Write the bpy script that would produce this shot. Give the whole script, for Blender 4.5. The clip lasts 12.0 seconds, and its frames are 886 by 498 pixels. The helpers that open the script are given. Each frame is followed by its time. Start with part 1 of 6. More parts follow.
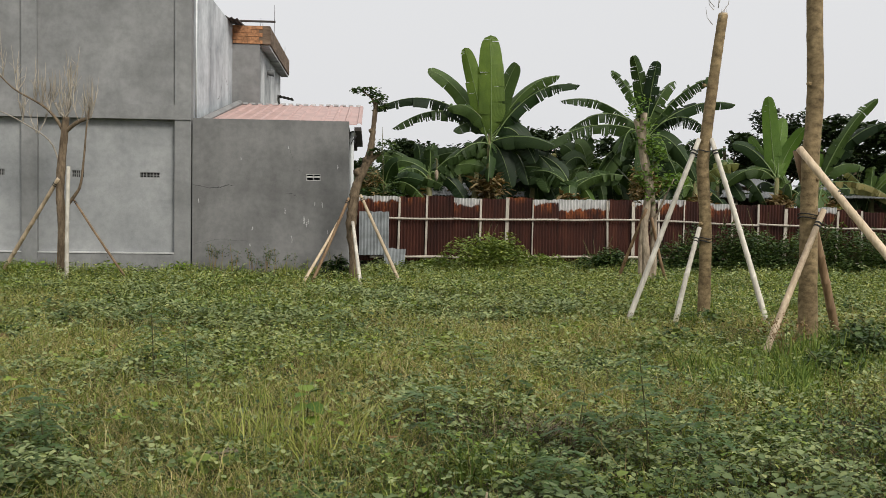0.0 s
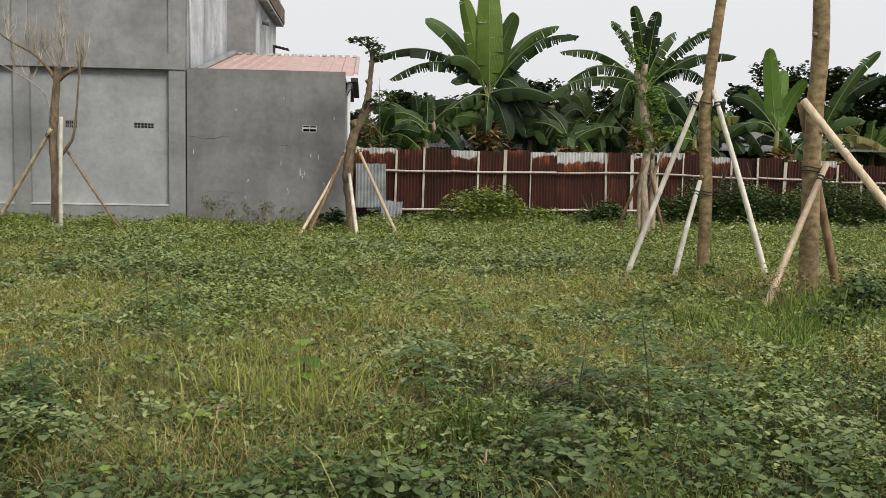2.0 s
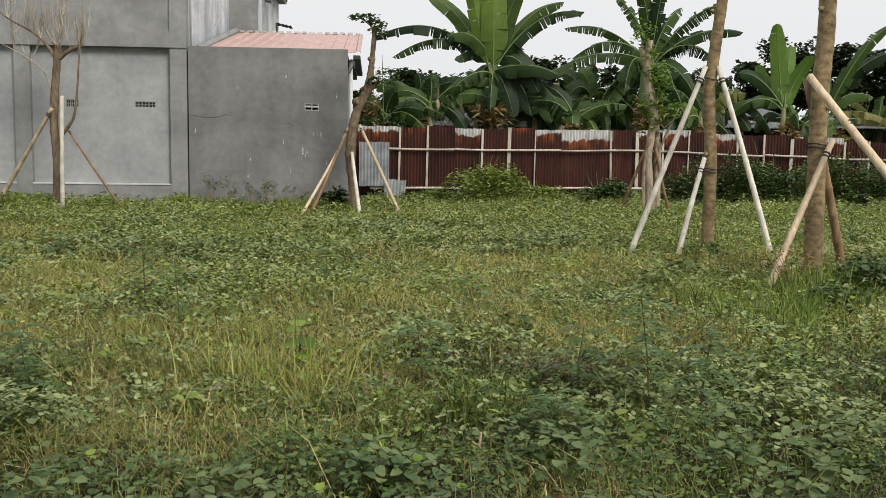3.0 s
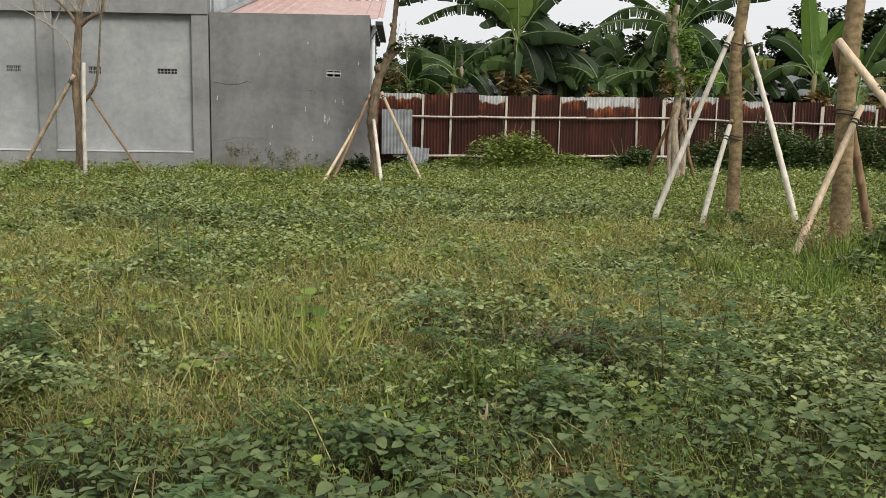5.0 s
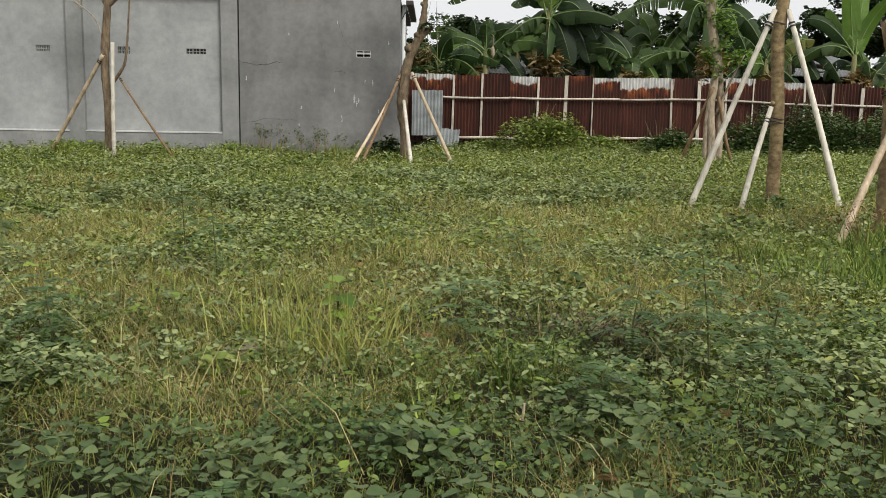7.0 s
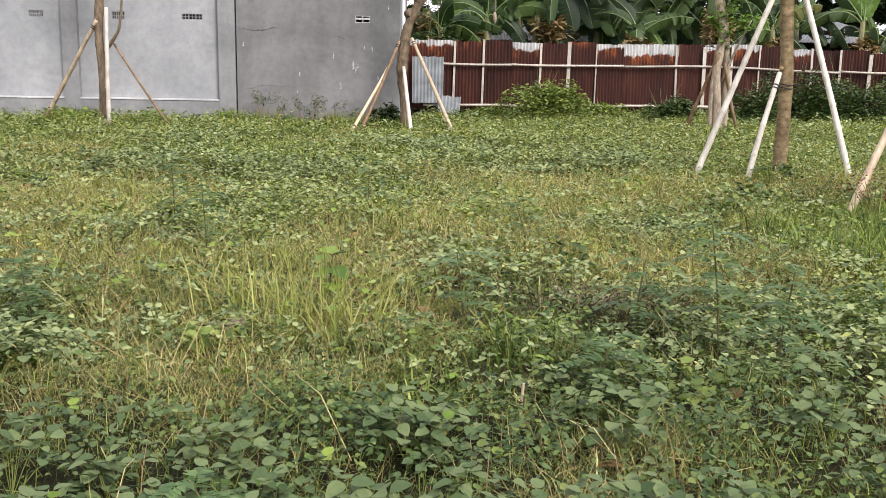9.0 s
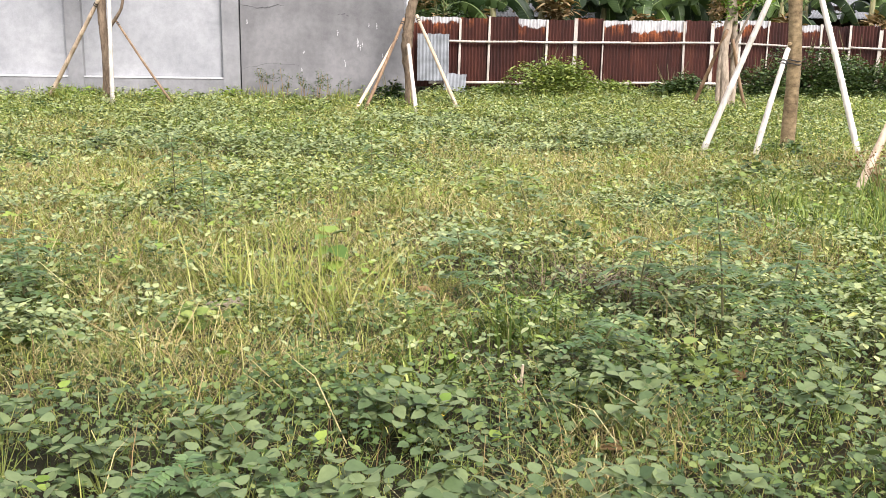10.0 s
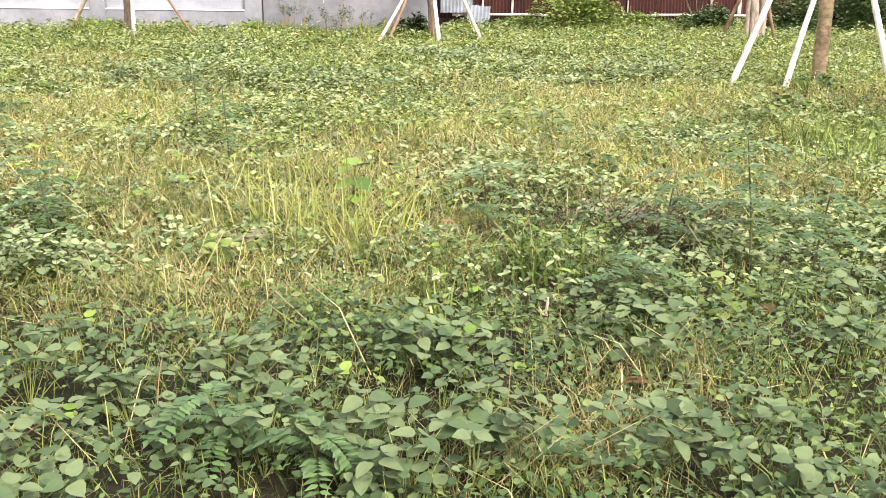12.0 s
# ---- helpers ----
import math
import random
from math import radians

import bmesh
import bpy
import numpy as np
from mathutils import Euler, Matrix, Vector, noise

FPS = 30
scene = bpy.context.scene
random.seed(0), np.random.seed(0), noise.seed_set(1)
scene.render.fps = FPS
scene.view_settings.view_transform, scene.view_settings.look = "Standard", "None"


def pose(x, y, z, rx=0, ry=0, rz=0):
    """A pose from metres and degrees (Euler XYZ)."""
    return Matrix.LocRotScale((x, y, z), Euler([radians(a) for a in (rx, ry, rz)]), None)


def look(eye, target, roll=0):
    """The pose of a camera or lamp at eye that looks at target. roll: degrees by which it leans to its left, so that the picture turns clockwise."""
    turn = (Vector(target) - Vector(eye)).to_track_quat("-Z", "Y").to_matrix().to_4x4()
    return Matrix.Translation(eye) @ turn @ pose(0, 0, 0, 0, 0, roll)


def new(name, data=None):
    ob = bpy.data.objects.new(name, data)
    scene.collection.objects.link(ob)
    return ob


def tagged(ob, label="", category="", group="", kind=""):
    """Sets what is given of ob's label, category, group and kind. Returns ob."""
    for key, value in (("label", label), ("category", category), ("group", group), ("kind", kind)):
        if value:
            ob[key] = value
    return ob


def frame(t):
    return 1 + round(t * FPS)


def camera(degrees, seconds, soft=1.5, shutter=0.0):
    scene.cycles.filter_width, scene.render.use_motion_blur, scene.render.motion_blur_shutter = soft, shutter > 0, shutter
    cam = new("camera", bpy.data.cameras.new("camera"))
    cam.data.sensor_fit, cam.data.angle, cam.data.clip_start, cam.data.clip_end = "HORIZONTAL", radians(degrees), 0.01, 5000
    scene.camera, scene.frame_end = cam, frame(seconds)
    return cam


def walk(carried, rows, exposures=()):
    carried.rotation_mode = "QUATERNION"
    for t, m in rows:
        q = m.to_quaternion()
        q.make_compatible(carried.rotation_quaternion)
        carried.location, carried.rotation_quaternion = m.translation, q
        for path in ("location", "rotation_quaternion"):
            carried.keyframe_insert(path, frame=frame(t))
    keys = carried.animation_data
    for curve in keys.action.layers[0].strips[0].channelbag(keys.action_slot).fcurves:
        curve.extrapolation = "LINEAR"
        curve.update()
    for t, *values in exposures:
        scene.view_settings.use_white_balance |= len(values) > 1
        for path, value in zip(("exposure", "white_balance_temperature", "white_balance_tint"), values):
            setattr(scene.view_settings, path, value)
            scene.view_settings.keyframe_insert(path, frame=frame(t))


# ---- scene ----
cam = camera(47.8, 12.0, soft=0.6)
PATH = [
    (0, (0.798, 0.333, 1.55), (0.67, 2.327, 1.462), 0.9),
    (0.5, (0.774, 0.399, 1.547), (0.649, 2.392, 1.434), 1.0),
    (1, (0.765, 0.425, 1.532), (0.644, 2.416, 1.396), 1.1),
    (1.5, (0.768, 0.439, 1.537), (0.649, 2.429, 1.378), 1.2),
    (2, (0.775, 0.46, 1.542), (0.656, 2.448, 1.36), 1.1),
    (2.5, (0.8, 0.513, 1.542), (0.676, 2.499, 1.337), 1.0),
    (3, (0.83, 0.561, 1.538), (0.699, 2.544, 1.313), 0.9),
    (5, (0.915, 0.686, 1.52), (0.732, 2.656, 1.232), 0.9),
    (5.5, (0.9, 0.745, 1.518), (0.701, 2.712, 1.219), 0.9),
    (6, (0.886, 0.816, 1.517), (0.67, 2.781, 1.208), 0.9),
    (6.5, (0.871, 0.89, 1.52), (0.644, 2.851, 1.201), 1.0),
    (7, (0.862, 0.94, 1.518), (0.623, 2.899, 1.192), 1.0),
    (9, (0.862, 1.202, 1.48), (0.621, 3.15, 1.093), 1.0),
    (9.5, (0.876, 1.256, 1.473), (0.629, 3.198, 1.067), 0.9),
    (10, (0.89, 1.283, 1.467), (0.636, 3.22, 1.038), 0.8),
    (10.5, (0.885, 1.298, 1.457), (0.625, 3.228, 1.002), 0.7),
    (11, (0.883, 1.301, 1.452), (0.613, 3.223, 0.969), 0.7),
    (11.5, (0.879, 1.311, 1.45), (0.6, 3.225, 0.938), 0.8),
    (12, (0.876, 1.318, 1.442), (0.584, 3.217, 0.888), 0.7),
]
walk(cam, [(t, look(eye, target, roll)) for t, eye, target, roll in PATH], exposures=[(0.0, -0.43, 6500, 10), (3.0, -0.27, 6500, 10), (5.5, -0.25, 6500, 10), (7.2, -0.24, 6500, 9), (9.0, 0.38, 6250, 18), (9.5, 0.68, 6250, 20), (10.5, 1.07, 6250, 20), (11.0, 1.11, 6250, 20), (12.0, 1.19, 6250, 21)])

# ---- sky and sun: bright overcast, light from above and from the right ----
world = bpy.data.worlds.new("overcast_sky")
scene.world = world
world.use_nodes = True
wn = world.node_tree.nodes
wl = world.node_tree.links
sky = wn.new("ShaderNodeTexSky")
sky.sky_type = "NISHITA"
sky.sun_disc = False
sky.sun_elevation = radians(52)
sky.sun_rotation = radians(130)
sky.air_density, sky.dust_density, sky.ozone_density = 1.0, 6.0, 1.0
grey = wn.new("ShaderNodeHueSaturation")
grey.inputs["Saturation"].default_value = 0.10
grey.inputs["Value"].default_value = 1.0
veil = wn.new("ShaderNodeMix")
veil.data_type = "RGBA"
veil.inputs["Factor"].default_value = 0.80
aim = wn.new("ShaderNodeTexCoord")
parts_of_aim = wn.new("ShaderNodeSeparateXYZ")
overhead = wn.new("ShaderNodeMapRange")
overhead.inputs["From Min"].default_value, overhead.inputs["From Max"].default_value = 0.12, 1.0
overhead.inputs["To Min"].default_value, overhead.inputs["To Max"].default_value = 1.0, 1.05
scaled = wn.new("ShaderNodeVectorMath")
scaled.operation = "SCALE"
scaled.inputs[0].default_value = (12.0, 12.1, 12.3)
wl.new(aim.outputs["Generated"], parts_of_aim.inputs["Vector"])
wl.new(parts_of_aim.outputs["Z"], overhead.inputs["Value"])
wl.new(overhead.outputs["Result"], scaled.inputs["Scale"])
wl.new(scaled.outputs["Vector"], veil.inputs["B"])
wl.new(sky.outputs["Color"], grey.inputs["Color"])
wl.new(grey.outputs["Color"], veil.inputs["A"])
wl.new(veil.outputs["Result"], wn["Background"].inputs["Color"])
wn["Background"].inputs["Strength"].default_value = 0.10

sun_data = bpy.data.lights.new("sun", "SUN")
sun_data.energy, sun_data.angle, sun_data.color = 4.0, radians(20), (1.0, 0.96, 0.88)
sun = new("sun", sun_data)
sun.matrix_world = look((20, -16, 30), (0, 8, 0))


# ---- materials ----
def node(nt, kind, **values):
    n = nt.nodes.new(kind)
    for key, value in values.items():
        n.inputs[key.replace("_", " ")].default_value = value
    return n


def surface(name, rough=0.8, metal=0.0, spec=0.4):
    m = bpy.data.materials.new(name)
    m.use_nodes = True
    b = m.node_tree.nodes["Principled BSDF"]
    b.inputs["Roughness"].default_value = rough
    b.inputs["Metallic"].default_value = metal
    b.inputs["Specular IOR Level"].default_value = spec
    return m, m.node_tree, b


def noise_tex(nt, scale, detail=4.0, stretch=None, rough=0.55):
    n = node(nt, "ShaderNodeTexNoise", Scale=scale, Detail=detail, Roughness=rough)
    co = nt.nodes.new("ShaderNodeTexCoord")
    if stretch:
        mp = nt.nodes.new("ShaderNodeMapping")
        mp.inputs["Scale"].default_value = stretch
        nt.links.new(co.outputs["Object"], mp.inputs["Vector"])
        nt.links.new(mp.outputs["Vector"], n.inputs["Vector"])
    else:
        nt.links.new(co.outputs["Object"], n.inputs["Vector"])
    return n


def ramp(nt, source, stops):
    r = nt.nodes.new("ShaderNodeValToRGB")
    while len(r.color_ramp.elements) < len(stops):
        r.color_ramp.elements.new(0.5)
    for e, (p, c) in zip(r.color_ramp.elements, stops):
        e.position, e.color = p, (*c, 1) if len(c) == 3 else c
    nt.links.new(source, r.inputs["Fac"])
    return r


def blend(nt, a, b, fac, kind="MIX"):
    m = nt.nodes.new("ShaderNodeMix")
    m.data_type, m.blend_type = "RGBA", kind
    for key, v in (("A", a), ("B", b), ("Factor", fac)):
        if isinstance(v, (int, float)):
            m.inputs[key].default_value = v
        elif isinstance(v, tuple):
            m.inputs[key].default_value = (*v, 1)
        else:
            nt.links.new(v, m.inputs[key])
    return m.outputs["Result"]


def bump(nt, b, source, strength=0.3, distance=0.01):
    n = node(nt, "ShaderNodeBump", Strength=strength, Distance=distance)
    nt.links.new(source, n.inputs["Height"])
    nt.links.new(n.outputs["Normal"], b.inputs["Normal"])


def plaster(name, dark, mid, light, streak=0.5):
    m, nt, b = surface(name, 0.9, 0, 0.25)
    big = noise_tex(nt, 0.9, 5)
    base = ramp(nt, big.outputs["Fac"], [(0.36, dark), (0.5, mid), (0.64, light)]).outputs["Color"]
    run = noise_tex(nt, 2.2, 5, (1.0, 1.0, 0.12))
    runs = ramp(nt, run.outputs["Fac"], [(0.35, (0.72, 0.72, 0.72)), (0.6, (1, 1, 1))]).outputs["Color"]
    col = blend(nt, base, runs, streak, "MULTIPLY")
    blot = noise_tex(nt, 6.5, 6, None, 0.7)
    blots = ramp(nt, blot.outputs["Fac"], [(0.36, (0.76, 0.76, 0.77)), (0.6, (1.10, 1.10, 1.09))]).outputs["Color"]
    col = blend(nt, col, blots, 0.5, "MULTIPLY")
    nt.links.new(col, b.inputs["Base Color"])
    fine = noise_tex(nt, 40, 6, None, 0.7)
    bump(nt, b, fine.outputs["Fac"], 0.35, 0.01)
    return m


def wood(name, dark, light, rough=0.75, rings=(3, 3, 0.5), scale=9, height=0.4):
    m, nt, b = surface(name, rough, 0, 0.3)
    g = noise_tex(nt, scale, 6, rings, 0.65)
    base = ramp(nt, g.outputs["Fac"], [(0.3, dark), (0.68, light)]).outputs["Color"]
    s = noise_tex(nt, 2.4, 4)
    spots = ramp(nt, s.outputs["Fac"], [(0.35, (0.65, 0.63, 0.6)), (0.62, (1.05, 1.05, 1.02))]).outputs["Color"]
    info = nt.nodes.new("ShaderNodeObjectInfo")
    tone = ramp(nt, info.outputs["Random"], [(0.0, (0.8, 0.79, 0.76)), (1.0, (1.08, 1.06, 1.02))]).outputs["Color"]
    nt.links.new(blend(nt, blend(nt, base, spots, 0.8, "MULTIPLY"), tone, 1.0, "MULTIPLY"), b.inputs["Base Color"])
    f = noise_tex(nt, 45, 5, rings)
    bump(nt, b, f.outputs["Fac"], height, 0.01)
    return m


def foliage(name, colours, rough=0.5, glow=0.3, patch=0.6, per="island", spec=0.35, patch_scale=0.7):
    """Leaves: colour from leaf to leaf, slow patches over metres, light passing through."""
    m, nt, b = surface(name, rough, 0, spec)
    if per == "island":
        rnd = nt.nodes.new("ShaderNodeNewGeometry").outputs["Random Per Island"]
    else:
        rnd = nt.nodes.new("ShaderNodeObjectInfo").outputs["Random"]
    k = len(colours) - 1
    base = ramp(nt, rnd, [(i / k, c) for i, c in enumerate(colours)]).outputs["Color"]
    n = noise_tex(nt, patch_scale, 4)
    tone = ramp(nt, n.outputs["Fac"], [(0.3, (0.62, 0.66, 0.62)), (0.7, (1.2, 1.16, 1.05))]).outputs["Color"]
    col = blend(nt, base, tone, patch, "MULTIPLY")
    clump = noise_tex(nt, 3.1, 3)
    kinds = ramp(nt, clump.outputs["Fac"], [(0.34, (0.58, 0.64, 0.60)), (0.5, (0.95, 0.96, 0.92)), (0.66, (1.38, 1.28, 1.12))]).outputs["Color"]
    col = blend(nt, col, kinds, patch, "MULTIPLY")
    vein = noise_tex(nt, 55, 3)
    veins = ramp(nt, vein.outputs["Fac"], [(0.3, (0.8, 0.82, 0.8)), (0.65, (1.1, 1.1, 1.1))]).outputs["Color"]
    col = blend(nt, col, veins, 0.6, "MULTIPLY")
    col = blend(nt, col, (1.0, 1.0, 0.88), 1.0, "MULTIPLY")
    nt.links.new(col, b.inputs["Base Color"])
    tr = nt.nodes.new("ShaderNodeBsdfTranslucent")
    warm = blend(nt, col, (1.0, 1.0, 0.45), 1.0, "MULTIPLY")
    nt.links.new(warm, tr.inputs["Color"])
    mix = nt.nodes.new("ShaderNodeMixShader")
    mix.inputs["Fac"].default_value = glow
    nt.links.new(b.outputs["BSDF"], mix.inputs[1])
    nt.links.new(tr.outputs["BSDF"], mix.inputs[2])
    nt.links.new(mix.outputs["Shader"], nt.nodes["Material Output"].inputs["Surface"])
    return m


def banana_skin(name, colours, glow):
    """Across the blade: fine parallel veins, a paler middle and brown dry margins in places."""
    m = foliage(name, colours, 0.48, glow, 0.3, "object", 0.28, 1.2)
    nt = m.node_tree
    b = nt.nodes["Principled BSDF"]
    uv = nt.nodes.new("ShaderNodeUVMap")
    wave = node(nt, "ShaderNodeTexWave", Scale=11.0, Distortion=1.2, Detail=2.0)
    nt.links.new(uv.outputs["UV"], wave.inputs["Vector"])
    lines = ramp(nt, wave.outputs["Fac"], [(0.1, (0.78, 0.80, 0.78)), (0.7, (1.12, 1.10, 1.05))]).outputs["Color"]
    was = b.inputs["Base Color"].links[0].from_socket
    col = blend(nt, was, lines, 0.8, "MULTIPLY")
    xyz = nt.nodes.new("ShaderNodeSeparateXYZ")
    nt.links.new(uv.outputs["UV"], xyz.inputs["Vector"])
    edge = nt.nodes.new("ShaderNodeMath")
    edge.operation = "ABSOLUTE"
    nt.links.new(xyz.outputs["Y"], edge.inputs[0])
    ragged = noise_tex(nt, 7.0, 4)
    both = nt.nodes.new("ShaderNodeMath")
    both.operation = "MULTIPLY_ADD"
    nt.links.new(ragged.outputs["Fac"], both.inputs[0])
    both.inputs[1].default_value = 0.7
    nt.links.new(edge.outputs["Value"], both.inputs[2])
    dry = ramp(nt, both.outputs["Value"], [(0.0, (0, 0, 0)), (0.98, (0, 0, 0)), (1.0, (1, 1, 1))])
    dry.color_ramp.elements[1].position = 0.97
    scaled_down = nt.nodes.new("ShaderNodeMath")
    scaled_down.operation = "MULTIPLY"
    nt.links.new(both.outputs["Value"], scaled_down.inputs[0])
    scaled_down.inputs[1].default_value = 0.68
    nt.links.new(scaled_down.outputs["Value"], dry.inputs["Fac"])
    col = blend(nt, col, (0.20, 0.14, 0.07), dry.outputs["Color"])
    nt.links.new(col, b.inputs["Base Color"])
    bump(nt, b, wave.outputs["Fac"], 0.35, 0.01)
    return m


def plain(name, colour, rough=0.6, metal=0.0, vary=0.25, scale=8):
    m, nt, b = surface(name, rough, metal)
    n = noise_tex(nt, scale, 5)
    lo = tuple(c * (1 - vary) for c in colour)
    hi = tuple(min(1, c * (1 + vary)) for c in colour)
    nt.links.new(ramp(nt, n.outputs["Fac"], [(0.3, lo), (0.7, hi)]).outputs["Color"], b.inputs["Base Color"])
    bump(nt, b, n.outputs["Fac"], 0.2, 0.01)
    return m


def rusty_sheet(name, peel_from, ragged=0.5):
    """Maroon paint, peeled to zinc in ragged patches above the height peel_from, with orange rust round them."""
    m, nt, b = surface(name, 0.6, 0, 0.3)
    co = nt.nodes.new("ShaderNodeTexCoord")
    info = nt.nodes.new("ShaderNodeObjectInfo")
    xyz = nt.nodes.new("ShaderNodeSeparateXYZ")
    nt.links.new(co.outputs["Object"], xyz.inputs["Vector"])
    shift = nt.nodes.new("ShaderNodeVectorMath")
    shift.operation = "ADD"
    wide = nt.nodes.new("ShaderNodeVectorMath")
    wide.operation = "SCALE"
    nt.links.new(info.outputs["Random"], wide.inputs["Scale"])
    wide.inputs[0].default_value = (40, 17, 0)
    nt.links.new(co.outputs["Object"], shift.inputs[0])
    nt.links.new(wide.outputs["Vector"], shift.inputs[1])

    def local(scale, detail, stretch=(1, 1, 1)):
        mp = nt.nodes.new("ShaderNodeMapping")
        mp.inputs["Scale"].default_value = stretch
        nt.links.new(shift.outputs["Vector"], mp.inputs["Vector"])
        n = node(nt, "ShaderNodeTexNoise", Scale=scale, Detail=detail, Roughness=0.65)
        nt.links.new(mp.outputs["Vector"], n.inputs["Vector"])
        return n.outputs["Fac"]

    def maths(op, a, c):
        n = nt.nodes.new("ShaderNodeMath")
        n.operation = op
        for i, v in enumerate((a, c)):
            if isinstance(v, (int, float)):
                n.inputs[i].default_value = v
            else:
                nt.links.new(v, n.inputs[i])
        return n.outputs["Value"]

    paint = ramp(nt, local(3.0, 6, (1, 1, 0.25)), [(0.3, (0.022, 0.009, 0.007)), (0.55, (0.055, 0.018, 0.012)), (0.75, (0.095, 0.034, 0.020))]).outputs["Color"]
    zinc = ramp(nt, local(9, 5, (1, 1, 0.4)), [(0.3, (0.26, 0.26, 0.255)), (0.7, (0.56, 0.55, 0.53))]).outputs["Color"]
    rust = ramp(nt, local(14, 6), [(0.3, (0.10, 0.025, 0.010)), (0.7, (0.42, 0.13, 0.038))]).outputs["Color"]
    # ragged height of the peel: metres above the sheet's foot, different on each sheet
    limit = maths("ADD", maths("MULTIPLY", info.outputs["Random"], 0.06), peel_from)
    limit = maths("ADD", limit, maths("MULTIPLY", maths("SUBTRACT", local(3.2, 6, (1, 1, 0.5)), 0.5), ragged))
    over = maths("SUBTRACT", xyz.outputs["Z"], limit)
    peel = ramp(nt, maths("ADD", maths("MULTIPLY", over, 14.0), 0.0), [(0.0, (0, 0, 0)), (0.5, (1, 1, 1))]).outputs["Color"]
    fringe = ramp(nt, maths("ADD", maths("MULTIPLY", over, 2.0), 0.62), [(0.15, (0, 0, 0)), (0.6, (1, 1, 1))]).outputs["Color"]
    patchy = ramp(nt, local(5.0, 5, (1, 1, 0.3)), [(0.46, (0, 0, 0)), (0.6, (1, 1, 1))]).outputs["Color"]
    col = blend(nt, paint, rust, blend(nt, fringe, patchy, 1.0, "MULTIPLY"))
    col = blend(nt, col, zinc, peel)
    nt.links.new(col, b.inputs["Base Color"])
    bump(nt, b, local(30, 5), 0.25, 0.004)
    return m


M_WALL = plaster("grey_cement_render", (0.185, 0.186, 0.183), (0.228, 0.229, 0.226), (0.268, 0.268, 0.264), 0.3)
M_WALL_PALE = plaster("pale_cement_render", (0.252, 0.258, 0.260), (0.292, 0.298, 0.299), (0.326, 0.331, 0.330), 0.22)
# paler than the walls, for the thin strip along the plinth top
M_LEDGE = plaster("pale_ledge_strip", (0.40, 0.40, 0.39), (0.50, 0.50, 0.49), (0.58, 0.58, 0.57), 0.3)
M_WALL_DARK = plaster("dark_cement_render", (0.140, 0.138, 0.135), (0.170, 0.168, 0.164), (0.202, 0.199, 0.194), 0.4)
# bluish render, made paler than the front for the light on that side
M_WALL_SIDE = plaster("lit_bluish_cement_render", (0.36, 0.385, 0.405), (0.49, 0.52, 0.54), (0.60, 0.63, 0.65), 0.7)
M_WALL_WHITE = plaster("weathered_white_paint", (0.35, 0.36, 0.36), (0.55, 0.56, 0.56), (0.68, 0.68, 0.67), 0.9)
# near-black that stands for the shade in cracks, behind vents and in cane ends
M_CRACK = plain("crack_shadow", (0.055, 0.055, 0.055), 0.95)
M_SPLASH = plain("white_paint_splash", (0.40, 0.40, 0.39), 0.7)
M_BRICK = plain("orange_cladding_brick", (0.33, 0.16, 0.075), 0.85, 0, 0.45, 14)
M_FASCIA = wood("stained_fascia", (0.10, 0.07, 0.05), (0.23, 0.17, 0.125), 0.85, (0.6, 0.6, 3), 4)
M_ROOF = plain("faded_red_roof_sheet", (0.42, 0.275, 0.245), 0.5, 0, 0.16, 2.5)
M_PVC = plain("white_pvc", (0.62, 0.64, 0.64), 0.4, 0, 0.1)
M_BLACK = plain("black_rubber", (0.018, 0.018, 0.018), 0.7)
M_METAL = plain("dull_zinc", (0.20, 0.205, 0.20), 0.55, 0.2, 0.3, 5)
M_DARKMETAL = plain("rusted_dark_sheet", (0.06, 0.05, 0.045), 0.7, 0.2, 0.4, 6)
M_VENT = plain("vent_block_cement", (0.24, 0.24, 0.235), 0.9)
M_VENT_WHITE = plain("vent_block_white", (0.42, 0.42, 0.40), 0.85)
M_SHEET = rusty_sheet("maroon_corrugated_sheet", 2.2)
M_SHEET_RUST = rusty_sheet("rusting_maroon_sheet", 1.60, 0.7)
M_SHEET_PEEL = rusty_sheet("peeling_maroon_sheet", 1.40)
M_SHEET_BARE = rusty_sheet("half_bare_maroon_sheet", 1.25)
M_ZINC = plain("galvanised_sheet", (0.21, 0.225, 0.23), 0.6, 0.15, 0.35, 3.5)
M_POST = wood("weathered_pale_timber", (0.30, 0.27, 0.235), (0.55, 0.51, 0.46), 0.85, (3, 3, 0.6), 7)
M_BAMBOO = wood("dry_bamboo", (0.37, 0.28, 0.19), (0.62, 0.51, 0.38), 0.55, (4, 4, 0.35), 7, 0.2)
M_BAMBOO_PALE = wood("bleached_bamboo", (0.46, 0.43, 0.38), (0.72, 0.69, 0.63), 0.6, (4, 4, 0.35), 7, 0.2)
M_BAMBOO_BROWN = wood("brown_bamboo", (0.14, 0.085, 0.045), (0.33, 0.22, 0.13), 0.6, (4, 4, 0.35), 7, 0.2)
M_BARK = wood("ringed_brown_bark", (0.105, 0.074, 0.038), (0.40, 0.300, 0.170), 0.9, (1.6, 1.6, 2.2), 7, 0.9)
M_BARK_GREY = wood("grey_brown_bark", (0.075, 0.054, 0.037), (0.25, 0.19, 0.13), 0.9, (3, 3, 0.8), 8, 0.8)
M_BARK_PALE = wood("pale_flaking_bark", (0.15, 0.12, 0.088), (0.46, 0.385, 0.30), 0.9, (3, 3, 0.8), 8, 0.8)
M_TWIG = wood("bare_grey_twig", (0.25, 0.225, 0.19), (0.46, 0.42, 0.37), 0.9)
